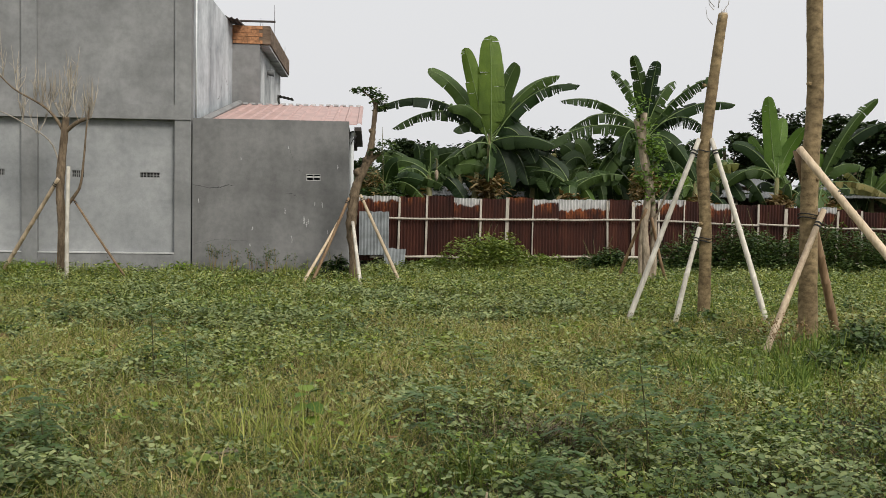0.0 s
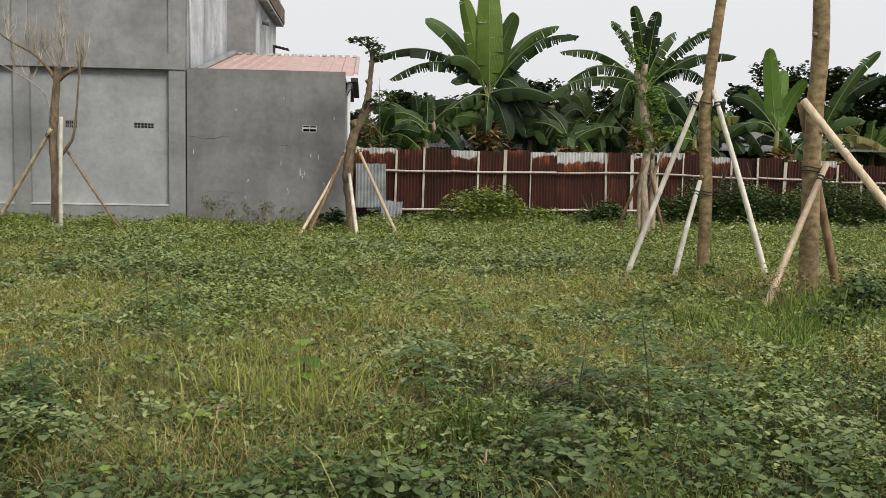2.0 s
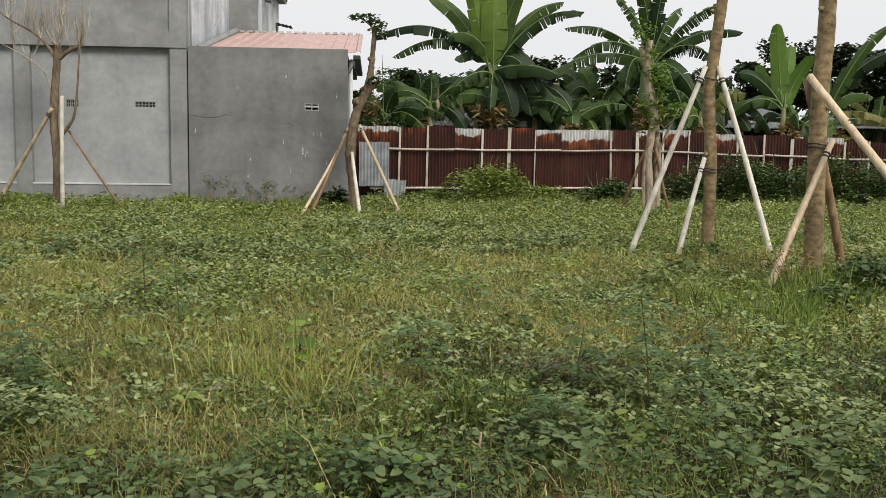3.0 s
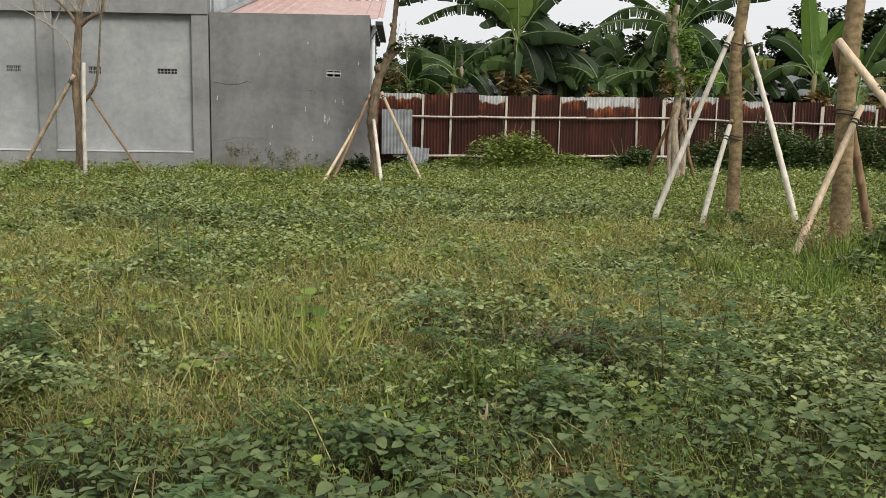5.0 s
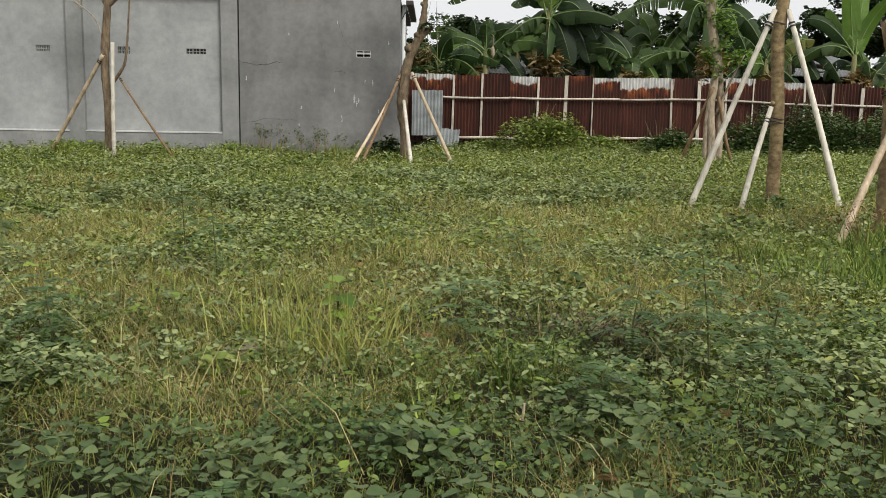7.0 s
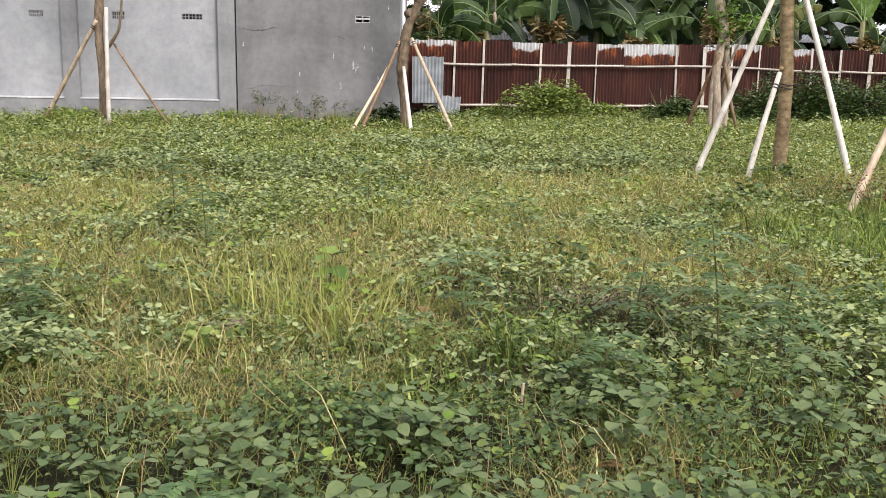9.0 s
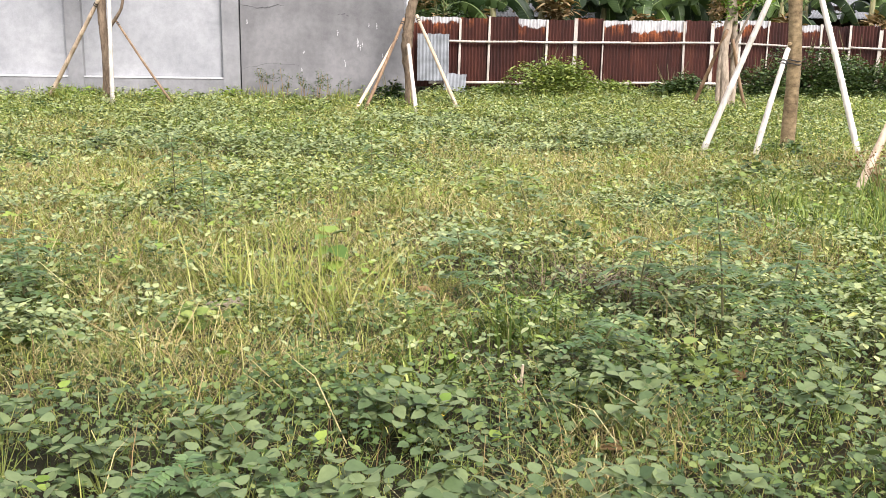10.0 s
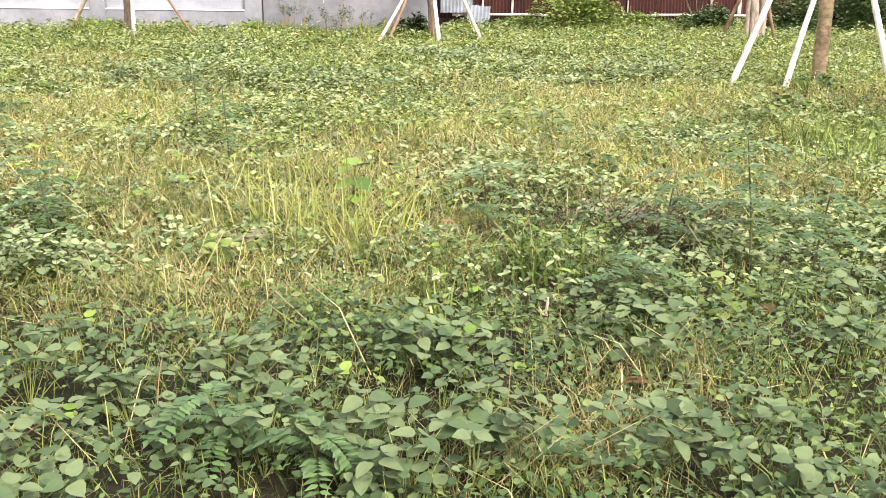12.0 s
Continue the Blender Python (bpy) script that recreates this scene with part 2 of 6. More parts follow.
M_CUT = plain("sawn_end", (0.42, 0.33, 0.22), 0.85)
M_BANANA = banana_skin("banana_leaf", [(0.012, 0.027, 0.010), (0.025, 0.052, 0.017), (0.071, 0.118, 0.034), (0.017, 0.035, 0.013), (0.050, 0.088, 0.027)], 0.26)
# lighter copy of the banana leaf: light on and through it put into its colour
M_BANANA_LIT = banana_skin("sunlit_banana_leaf", [(0.095, 0.158, 0.034), (0.115, 0.185, 0.041), (0.135, 0.208, 0.048)], 0.35)
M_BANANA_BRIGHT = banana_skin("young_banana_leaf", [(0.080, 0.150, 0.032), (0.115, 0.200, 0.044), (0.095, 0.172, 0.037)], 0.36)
M_BANANA_OLD = banana_skin("old_banana_leaf", [(0.24, 0.22, 0.08), (0.16, 0.18, 0.065), (0.28, 0.235, 0.11)], 0.3)
M_BANANA_DEAD = foliage("dead_banana_leaf", [(0.12, 0.078, 0.045), (0.22, 0.155, 0.090), (0.33, 0.245, 0.150)], 0.8, 0.2, 0.5, "island", 0.15, 2)
M_RIB = plain("banana_midrib", (0.15, 0.21, 0.07), 0.5)
M_STEM = wood("banana_stem", (0.07, 0.075, 0.03), (0.20, 0.19, 0.085), 0.6, (3, 3, 0.4), 6)
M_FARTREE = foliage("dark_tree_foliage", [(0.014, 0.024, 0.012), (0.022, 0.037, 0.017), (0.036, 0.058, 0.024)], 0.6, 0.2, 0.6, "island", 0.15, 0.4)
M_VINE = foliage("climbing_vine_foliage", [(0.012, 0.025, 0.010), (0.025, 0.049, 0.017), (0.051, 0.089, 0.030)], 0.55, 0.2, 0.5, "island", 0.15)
M_SHRUB = foliage("shrub_foliage", [(0.08, 0.125, 0.036), (0.145, 0.205, 0.055), (0.21, 0.27, 0.08), (0.31, 0.35, 0.13)], 0.5, 0.35, 0.45, "island", 0.25)
M_SHOOT = foliage("fresh_shoot_foliage", [(0.10, 0.18, 0.045), (0.15, 0.25, 0.065), (0.19, 0.29, 0.08)], 0.5, 0.45, 0.3, "island", 0.2)
M_DEADLEAF = foliage("brown_leaf_litter", [(0.15, 0.085, 0.05), (0.23, 0.14, 0.075), (0.20, 0.125, 0.075)], 0.8, 0.15, 0.4, "island", 0.2)
M_GRASS = foliage("green_grass", [(0.050, 0.092, 0.023), (0.114, 0.176, 0.042), (0.198, 0.262, 0.064), (0.330, 0.369, 0.121)], 0.55, 0.22, 0.5, "island", 0.2)
M_NEARGRASS = foliage("fresh_green_grass", [(0.030, 0.060, 0.016), (0.070, 0.115, 0.028), (0.125, 0.175, 0.042), (0.21, 0.25, 0.075)], 0.55, 0.22, 0.5, "island", 0.15)
M_NEARWEED = foliage("fresh_weed_leaf", [(0.034, 0.062, 0.022), (0.070, 0.112, 0.038), (0.120, 0.170, 0.058), (0.19, 0.23, 0.085)], 0.5, 0.22, 0.45, "island", 0.15)
M_DRY = foliage("dry_grass", [(0.220, 0.198, 0.088), (0.374, 0.341, 0.176), (0.297, 0.220, 0.110), (0.550, 0.506, 0.308)], 0.65, 0.22, 0.4, "island", 0.2)
M_YELLOW = foliage("yellowing_grass", [(0.162, 0.205, 0.049), (0.270, 0.302, 0.081), (0.400, 0.389, 0.140), (0.216, 0.270, 0.065)], 0.55, 0.25, 0.4, "island", 0.2)
M_LEGUME = foliage("grey_green_legume_leaf", [(0.041, 0.070, 0.030), (0.064, 0.098, 0.043), (0.088, 0.128, 0.058), (0.130, 0.167, 0.083)], 0.6, 0.2, 0.4, "island", 0.22)
M_PALELEGUME = foliage("pale_legume_leaf", [(0.097, 0.137, 0.066), (0.160, 0.205, 0.097), (0.234, 0.279, 0.142), (0.319, 0.353, 0.182)], 0.55, 0.2, 0.4, "island", 0.3)
M_WEED = foliage("low_weed_leaf", [(0.074, 0.103, 0.030), (0.154, 0.194, 0.055), (0.268, 0.302, 0.097), (0.433, 0.433, 0.188)], 0.5, 0.22, 0.45, "island", 0.2)
M_DARKWEED = foliage("dark_weed_leaf", [(0.025, 0.048, 0.018), (0.043, 0.077, 0.028), (0.070, 0.112, 0.040), (0.116, 0.158, 0.058)], 0.5, 0.22, 0.4, "island", 0.25)
M_BLUEWEED = foliage("bluish_feathery_leaf", [(0.060, 0.110, 0.046), (0.090, 0.152, 0.062), (0.130, 0.200, 0.080)], 0.5, 0.25, 0.3, "island", 0.25)
M_LIME = foliage("lime_green_leaf", [(0.13, 0.21, 0.040), (0.19, 0.28, 0.055), (0.25, 0.32, 0.07)], 0.5, 0.35, 0.3, "island", 0.2)
M_PETAL = plain("yellow_petal", (0.75, 0.55, 0.04), 0.5, 0, 0.1)


def soil():
    m, nt, b = surface("weedy_soil", 0.95, 0, 0.15)
    big = noise_tex(nt, 0.5, 5)
    fine = noise_tex(nt, 9, 8, None, 0.7)
    a = ramp(nt, big.outputs["Fac"], [(0.35, (0.018, 0.019, 0.010)), (0.65, (0.040, 0.034, 0.020))]).outputs["Color"]
    c = ramp(nt, fine.outputs["Fac"], [(0.3, (0.45, 0.45, 0.42)), (0.7, (1.5, 1.45, 1.2))]).outputs["Color"]
    nt.links.new(blend(nt, a, c, 1.0, "MULTIPLY"), b.inputs["Base Color"])
    bump(nt, b, fine.outputs["Fac"], 0.8, 0.05)
    return m


M_SOIL = soil()


# ---- building helpers ----
def mesh_of(name, verts, faces, material, smooth=False):
    me = bpy.data.meshes.new(name)
    me.from_pydata(verts, [], faces)
    me.materials.append(material)
    if smooth:
        me.polygons.foreach_set("use_smooth", [True] * len(me.polygons))
    me.update()
    return me


class Shape:
    """Collects tubes, boxes and strips for one part."""

    def __init__(self):
        self.v, self.f = [], []

    def box(self, x0, x1, y0, y1, z0, z1):
        k = len(self.v)
        self.v += [(x, y, z) for z in (z0, z1) for y in (y0, y1) for x in (x0, x1)]
        self.f += [tuple(k + i for i in q) for q in ((0, 2, 3, 1), (4, 5, 7, 6), (0, 1, 5, 4), (2, 6, 7, 3), (0, 4, 6, 2), (1, 3, 7, 5))]
        return self

    def tube(self, points, radii, sides=8, rough=0.0, seed=0):
        rnd = random.Random(seed)
        pts = [Vector(p) for p in points]
        k = len(self.v)
        side = None
        for i, p in enumerate(pts):
            d = (pts[min(i + 1, len(pts) - 1)] - pts[max(i - 1, 0)]).normalized()
            if side is None:
                side = d.cross(Vector((0.3, 0.9, 0.1))).normalized()
            side = (side - d * side.dot(d)).normalized()
            up = d.cross(side)
            for j in range(sides):
                a = 2 * math.pi * j / sides
                r = radii[i] * (1 + rnd.uniform(-rough, rough))
                self.v.append(tuple(p + (side * math.cos(a) + up * math.sin(a)) * r))
        n = len(pts)
        for i in range(n - 1):
            for j in range(sides):
                a, b = k + i * sides + j, k + i * sides + (j + 1) % sides
                self.f.append((a, b, b + sides, a + sides))
        self.f.append(tuple(k + j for j in reversed(range(sides))))
        self.f.append(tuple(k + (n - 1) * sides + j for j in range(sides)))
        return self

    def mesh(self, name, material, smooth=False):
        return mesh_of(name, self.v, self.f, material, smooth)


def thing(name, loc, label, category, group="", kind="", turn=0):
    ob = new(name)
    ob.empty_display_size = 0.2
    ob.matrix_world = pose(*loc, 0, 0, turn)
    return tagged(ob, label, category, group, kind)


def part(name, shape, material, parent, label="", smooth=False, at=None):
    me = shape.mesh(name, material, smooth) if isinstance(shape, Shape) else shape
    ob = new(name, me)
    ob.parent = parent
    if at is not None:
        ob.matrix_basis = at
    if label:
        ob["label"] = label
    return ob


def fine_line(points, steps):
    """A smooth curve through points (Catmull-Rom), steps to each span."""
    p = [Vector(q) for q in points]
    p = [p[0] * 2 - p[1]] + p + [p[-1] * 2 - p[-2]]
    out = []
    for i in range(1, len(p) - 2):
        for s in range(steps):
            t = s / steps
            a, b, c, d = p[i - 1], p[i], p[i + 1], p[i + 2]
            out.append(0.5 * (2 * b + (c - a) * t + (2 * a - 5 * b + 4 * c - d) * t * t + (3 * b - a - 3 * c + d) * t ** 3))
    out.append(p[-2])
    return out


def bulk(name, verts, faces, material, label, category, parent=None, kind="stuff"):
    """Many alike small leaves in one mesh: verts is (count, k, 3), faces the template's faces."""
    n, k, _ = verts.shape
    sizes = np.array([len(f) for f in faces])
    flat = np.concatenate([np.array(f) for f in faces])
    loops = (np.arange(n)[:, None] * k + flat[None, :]).ravel()
    starts_one = np.concatenate([[0], np.cumsum(sizes)[:-1]])
    starts = (np.arange(n)[:, None] * len(flat) + starts_one[None, :]).ravel()
    me = bpy.data.meshes.new(name)
    me.vertices.add(n * k)
    me.vertices.foreach_set("co", verts.astype(np.float32).ravel())
    me.loops.add(len(loops))
    me.loops.foreach_set("vertex_index", loops.astype(np.int32))
    me.polygons.add(len(starts))
    me.polygons.foreach_set("loop_start", starts.astype(np.int32))
    me.materials.append(material)
    me.update(calc_edges=True)
    me.validate()
    ob = new(name, me)
    if parent is not None:
        ob.parent = parent
        if n > 3:
            ob["kind"] = "stuff"
        if label:
            ob["label"] = label
        return ob
    return tagged(ob, label, category, "", kind)


OVAL = (np.array([(0, 0, 0), (0.38, 0.20, 0.07), (0.36, 0.58, 0.07), (0, 1, -0.06), (-0.36, 0.58, 0.07), (-0.38, 0.20, 0.07)]), [(0, 1, 2, 3), (0, 3, 4, 5)])
LANCE = (np.array([(0, 0, 0), (0.20, 0.35, 0.03), (0, 1, -0.1), (-0.20, 0.35, 0.03)]), [(0, 1, 2, 3)])
DIAMOND = (np.array([(0, 0, 0), (0.42, 0.5, 0.07), (0, 1, -0.04), (-0.42, 0.5, 0.07)]), [(0, 1, 2), (0, 2, 3)])


def leaves_at(rng, places, template, size, pitch, heading=None, roll=0.35):
    """Leaves at places (n, 3): size and pitch (radians above level) are (low, high)."""
    n = len(places)
    s = rng.uniform(size[0], size[1], n)[:, None, None]
    az = rng.uniform(0, 2 * np.pi, n) if heading is None else heading
    pi = rng.uniform(pitch[0], pitch[1], n)
    ro = rng.normal(0, roll, n)
    t = template[None] * s
    x, y, z = t[..., 0], t[..., 1], t[..., 2]
    cr, sr = np.cos(ro)[:, None], np.sin(ro)[:, None]
    x, z = x * cr + z * sr, -x * sr + z * cr
    cp, sp = np.cos(pi)[:, None], np.sin(pi)[:, None]
    y, z = y * cp - z * sp, y * sp + z * cp
    ca, sa = np.cos(az)[:, None], np.sin(az)[:, None]
    x, y = x * ca - y * sa, x * sa + y * ca
    return np.stack([x, y, z], -1) + places[:, None, :]


def blades_at(rng, places, length, width, lean, segments=2):
    """Grass blades that rise and bend over: (n, 5, 3), or (n, 3, 3) with one segment."""
    n = len(places)
    l = rng.uniform(length[0], length[1], n)
    w = rng.uniform(width[0], width[1], n)
    a = rng.uniform(0, 2 * np.pi, n)
    le = np.abs(rng.normal(lean[0], lean[1], n))
    d = np.stack([np.cos(a), np.sin(a), np.zeros(n)], -1)
    b = rng.uniform(0, 2 * np.pi, n)
    s = np.stack([np.cos(b), np.sin(b), np.zeros(n)], -1) * w[:, None] / 2
    up = np.array([0, 0, 1.0])
    mid = places + (up * np.cos(le * 0.85)[:, None] + d * np.sin(le * 0.85)[:, None]) * l[:, None] * 0.55
    tip = mid + (up * np.cos(le * 1.75)[:, None] + d * np.sin(le * 1.75)[:, None]) * l[:, None] * 0.45
    if segments == 1:
        return np.stack([places - s, places + s, tip], 1)
    return np.stack([places - s, places + s, mid + s * 0.8, mid - s * 0.8, tip], 1)


BLADE = [(0, 1, 2, 3), (3, 2, 4)]
BLADE_FAR = [(0, 1, 2)]


# ---- ground ----
def lattice(ix, iy, seed):
    h = (ix * 374761393 + iy * 668265263 + seed * 974634777) & 0x7FFFFFFF
    h = ((h ^ (h >> 13)) * 1274126177) & 0x7FFFFFFF
    return (h ^ (h >> 16)) % 65536 / 65535.0


def value_noise(x, y, seed=0):
    xi, yi = np.floor(x).astype(np.int64), np.floor(y).astype(np.int64)
    fx, fy = x - xi, y - yi
    fx, fy = fx * fx * (3 - 2 * fx), fy * fy * (3 - 2 * fy)
    a, b = lattice(xi, yi, seed), lattice(xi + 1, yi, seed)
    c, d = lattice(xi, yi + 1, seed), lattice(xi + 1, yi + 1, seed)
    return (a * (1 - fx) + b * fx) * (1 - fy) + (c * (1 - fx) + d * fx) * fy


def patchiness(x, y, scale, seed):
    """0 to 1 in soft patches about 1/scale metres wide."""
    n = value_noise(x * scale, y * scale, seed) * 0.6 + value_noise(x * scale * 2.3, y * scale * 2.3, seed + 7) * 0.4
    return np.clip((n - 0.25) * 2.0, 0, 1)


def ground_height(x, y):
    x, y = np.asarray(x, float), np.asarray(y, float)
    near = np.clip((30 - y) / 6, 0, 1) * np.clip((16 - np.abs(x)) / 4, 0, 1) * np.clip((y + 8) / 4, 0, 1)
    return near * ((value_noise(x * 0.6, y * 0.6, 3) - 0.5) * 0.07 + (value_noise(x * 2.1, y * 2.1, 4) - 0.5) * 0.035)


def build_ground():
    axis_x = [-1500, -500, -200, -90, -45, -28] + list(np.arange(-18, 18.01, 0.4)) + [28, 45, 90, 200, 500, 1500]
    axis_y = [-1500, -500, -200, -90, -40, -20] + list(np.arange(-8, 32.01, 0.4)) + [45, 70, 120, 250, 600, 2000]
    gx, gy = np.meshgrid(axis_x, axis_y)
    gz = ground_height(gx, gy)
    w, h = len(axis_x), len(axis_y)
    verts = np.stack([gx, gy, gz], -1).reshape(-1, 3).tolist()
    faces = [(j * w + i, j * w + i + 1, (j + 1) * w + i + 1, (j + 1) * w + i) for j in range(h - 1) for i in range(w - 1)]
    ob = new("ground", mesh_of("ground", verts, faces, M_SOIL, True))
    tagged(ob, "dark weedy soil of an overgrown empty plot", "ground", "", "structure")


build_ground()


# ---- house of grey cement render, with a low annexe under a red roof ----
def pierced(shape, u0, u1, v0, v1, z0, z1, holes):
    """A wall slab with rectangular holes (u0, u1, z0, z1) right through it, as one closed mesh."""
    us = sorted({u0, u1, *[h[0] for h in holes], *[h[1] for h in holes]})
    zs = sorted({z0, z1, *[h[2] for h in holes], *[h[3] for h in holes]})
    index = {}

    def corner(i, j, k):
        if (i, j, k) not in index:
            index[i, j, k] = len(shape.v)
            shape.v.append((us[i], (v0, v1)[k], zs[j]))
        return index[i, j, k]

    def solid(i, j):
        if not (0 <= i < len(us) - 1 and 0 <= j < len(zs) - 1):
            return False
        mu, mz = (us[i] + us[i + 1]) / 2, (zs[j] + zs[j + 1]) / 2
        return not any(h[0] < mu < h[1] and h[2] < mz < h[3] for h in holes)

    for i in range(len(us) - 1):
        for j in range(len(zs) - 1):
            if not solid(i, j):
                continue
            a, b, c, d = (i, j), (i + 1, j), (i + 1, j + 1), (i, j + 1)
            shape.f.append(tuple(corner(*q, 0) for q in (a, b, c, d)))
            shape.f.append(tuple(corner(*q, 1) for q in (d, c, b, a)))
            for p, q, ni, nj in ((a, b, i, j - 1), (b, c, i + 1, j), (c, d, i, j + 1), (d, a, i - 1, j)):
                if not solid(ni, nj):
                    shape.f.append((corner(*q, 0), corner(*p, 0), corner(*p, 1), corner(*q, 1)))
    return shape


def vent_block(parent, u0, u1, z0, z1, v, cells, material, label, round_holes=False):
    """A pierced cement block set into a wall opening."""
    s = Shape()
    rim = 0.012
    s.box(u0, u1, v, v + 0.05, z0, z0 + rim).box(u0, u1, v, v + 0.05, z1 - rim, z1)
    step = (u1 - u0) / cells
    for i in range(cells + 1):
        w = rim if i in (0, cells) else 0.018
        c = min(max(u0 + i * step, u0 + w / 2), u1 - w / 2)
        s.box(c - w / 2, c + w / 2, v + 0.002, v + 0.048, z0 + rim, z1 - rim)
    mid = (z0 + z1) / 2
    for i in range(cells):
        a = u0 + i * step + 0.012
        if round_holes:
            s.box(a, a + step - 0.024, v + 0.006, v + 0.04, mid - 0.006, mid + 0.030)
        else:
            s.box(a, a + step - 0.024, v + 0.006, v + 0.04, mid - 0.010, mid + 0.004)
            c = a + (step - 0.024) / 2
            s.box(c - 0.005, c + 0.005, v + 0.007, v + 0.039, z0 + rim, z1 - rim)
    return part("vent_block", s, material, parent, label)


def ribbed(width, length, rise, rib, depth, flat=0.6):
    """A ribbed roof sheet: width along u, running back and up, trapezoid ribs."""
    us, zs = [], []
    n = max(1, round(width / rib))
    step = width / n
    for i in range(n):
        a = i * step
        us += [a, a + step * flat, a + step * (flat + 0.1), a + step * 0.9]
        zs += [0, 0, depth, depth]
    us.append(width)
    zs.append(0)
    v = [(u, y * length, z + y * rise - t) for t in (0, 0.012) for y in (0, 1) for u, z in zip(us, zs)]
    k = len(us)
    f = []
    for i in range(k - 1):
        f += [(i, i + 1, k + i + 1, k + i), (2 * k + i, 3 * k + i, 3 * k + i + 1, 2 * k + i + 1), (i, 2 * k + i, 2 * k + i + 1, i + 1), (k + i, k + i + 1, 3 * k + i + 1, 3 * k + i)]
    f += [(0, k, 3 * k, 2 * k), (k - 1, 3 * k - 1, 4 * k - 1, 2 * k - 1)]
    s = Shape()
    s.v, s.f = v, f
    return s


def ribbon(points, width, v):
    """A thin ragged line on a wall facing the camera's side, points as (u, z)."""
    s = Shape()
    rnd = random.Random(len(points) * 7 + int(points[0][0] * 100))
    pts = []
    for (a, b), (c, d) in zip(points, points[1:]):
        for i in range(6):
            t = i / 6
            pts.append((a + (c - a) * t + rnd.uniform(-0.012, 0.012), b + (d - b) * t + rnd.uniform(-0.012, 0.012)))
    pts.append(points[-1])
    for i, (u, z) in enumerate(pts):
        w = width * rnd.uniform(0.4, 1.0) * (1 - abs(2 * i / (len(pts) - 1) - 1) * 0.6)
        s.v += [(u - w * 0.4, v, z + w / 2), (u + w * 0.4, v, z - w / 2)]
    s.f = [(2 * i, 2 * i + 1, 2 * i + 3, 2 * i + 2) for i in range(len(pts) - 1)]
    return s


TOP = 6.35


def build_house():
    house = thing("house", (-5.78, 20.74, 0), "two-storey grey cement house with a red-roofed annexe behind the plot", "house", turn=8)
    house.matrix_world = pose(-5.78, 20.74, 0.065, 0, 0, 8) @ Matrix.Diagonal((0.976, 1.0, 0.975, 1.0))
    vents = [(-1.09, -0.67, 2.005, 2.125), (-2.50, -2.24, 1.985, 2.145), (-4.18, -3.88, 2.005, 2.145)]
    back = pierced(Shape(), -9.0, -0.002, 0.12, 0.30, -0.15, 3.30, vents)
    part("wall_panel", back, M_WALL_PALE, house, "pale grey recessed wall panel with pierced vents")
    for a, b in ((-9.0, -8.4), (-6.80, -6.48), (-3.50, -3.18), (-0.34, 0.0)):
        part("pilaster", Shape().box(a, b, 0.0, 0.118, -0.15, 3.238), M_WALL, house, "flat cement pilaster on the wall")
    part("plinth", Shape().box(-3.178, -0.342, 0.01, 0.118, -0.15, 0.385).box(-6.478, -3.502, 0.01, 0.118, -0.15, 0.385), M_WALL, house)
    part("ledge", Shape().box(-3.176, -0.344, -0.004, 0.116, 0.387, 0.415).box(-6.476, -3.504, -0.004, 0.116, 0.387, 0.415), M_LEDGE, house)
    upper = Shape().box(-9.0, 0.0, 0.05, 0.30, 3.55, TOP)
    part("upper_wall", upper, M_WALL, house)
    beams = Shape().box(-9.0, 0.0, -0.025, 0.30, 3.24, 3.55)
    part("beam", beams, M_WALL, house)
    part("upper_pilaster", Shape().box(-0.34, 0.0, 0.0, 0.048, 3.552, TOP), M_WALL, house)
    part("upper_pilaster", Shape().box(-3.50, -3.18, -0.01, 0.048, 3.552, TOP), M_WALL, house)
    part("side_wall", Shape().box(-0.22, 0.004, 0.302, 6.2, -0.15, TOP), M_WALL_SIDE, house, "bluish cement side wall with trickle stains, coloured paler as the lit side")
    part("rear_wall", Shape().box(-9.0, -0.002, 12.5, 12.7, -0.15, TOP - 0.1).box(-9.0, -8.8, 0.302, 12.498, -0.15, TOP - 0.1), M_WALL, house)
    part("roof_slab", Shape().box(-8.798, -0.222, 0.302, 12.498, TOP - 0.25, TOP - 0.1), M_WALL, house)
    # stepped-out rear block with a brick-clad band under its roof edge
    part("rear_block", Shape().box(-0.2, 0.75, 6.202, 6.4, -0.15, 5.86), M_WALL, house)
    part("rear_block", Shape().box(0.55, 0.752, 6.402, 12.5, -0.15, 5.86), M_WALL_WHITE, house, "weathered white-painted rear wall")
    part("band_backing", Shape().box(-0.2, 0.82, 6.19, 6.5, 5.862, 6.36), M_FASCIA, house)
    part("fascia", Shape().box(0.822, 1.02, 6.19, 12.7, 5.862, 6.36), M_FASCIA, house, "stained brown fascia along the rear roof")
    part("soffit", Shape().box(0.752, 1.00, 6.3, 12.7, 5.80, 5.86), M_WALL_WHITE, house)
    for i in range(12):
        part("fascia_slat", Shape().box(1.021, 1.032, 6.25 + i * 0.535, 6.25 + i * 0.535 + 0.5, 5.875, 6.345), M_FASCIA, house)
    rnd = random.Random(5)
    for r in range(5):
        for c in range(5):
            u = -0.195 + c * 0.205 - (0.1 if r % 2 else 0)
            a, b = max(u, -0.195), min(u + 0.198, 0.82)
            if b - a > 0.02:
                part("brick", Shape().box(a, b, 6.165 + rnd.uniform(0, 0.012), 6.189, 5.87 + r * 0.098, 5.87 + r * 0.098 + 0.09), M_BRICK, house)
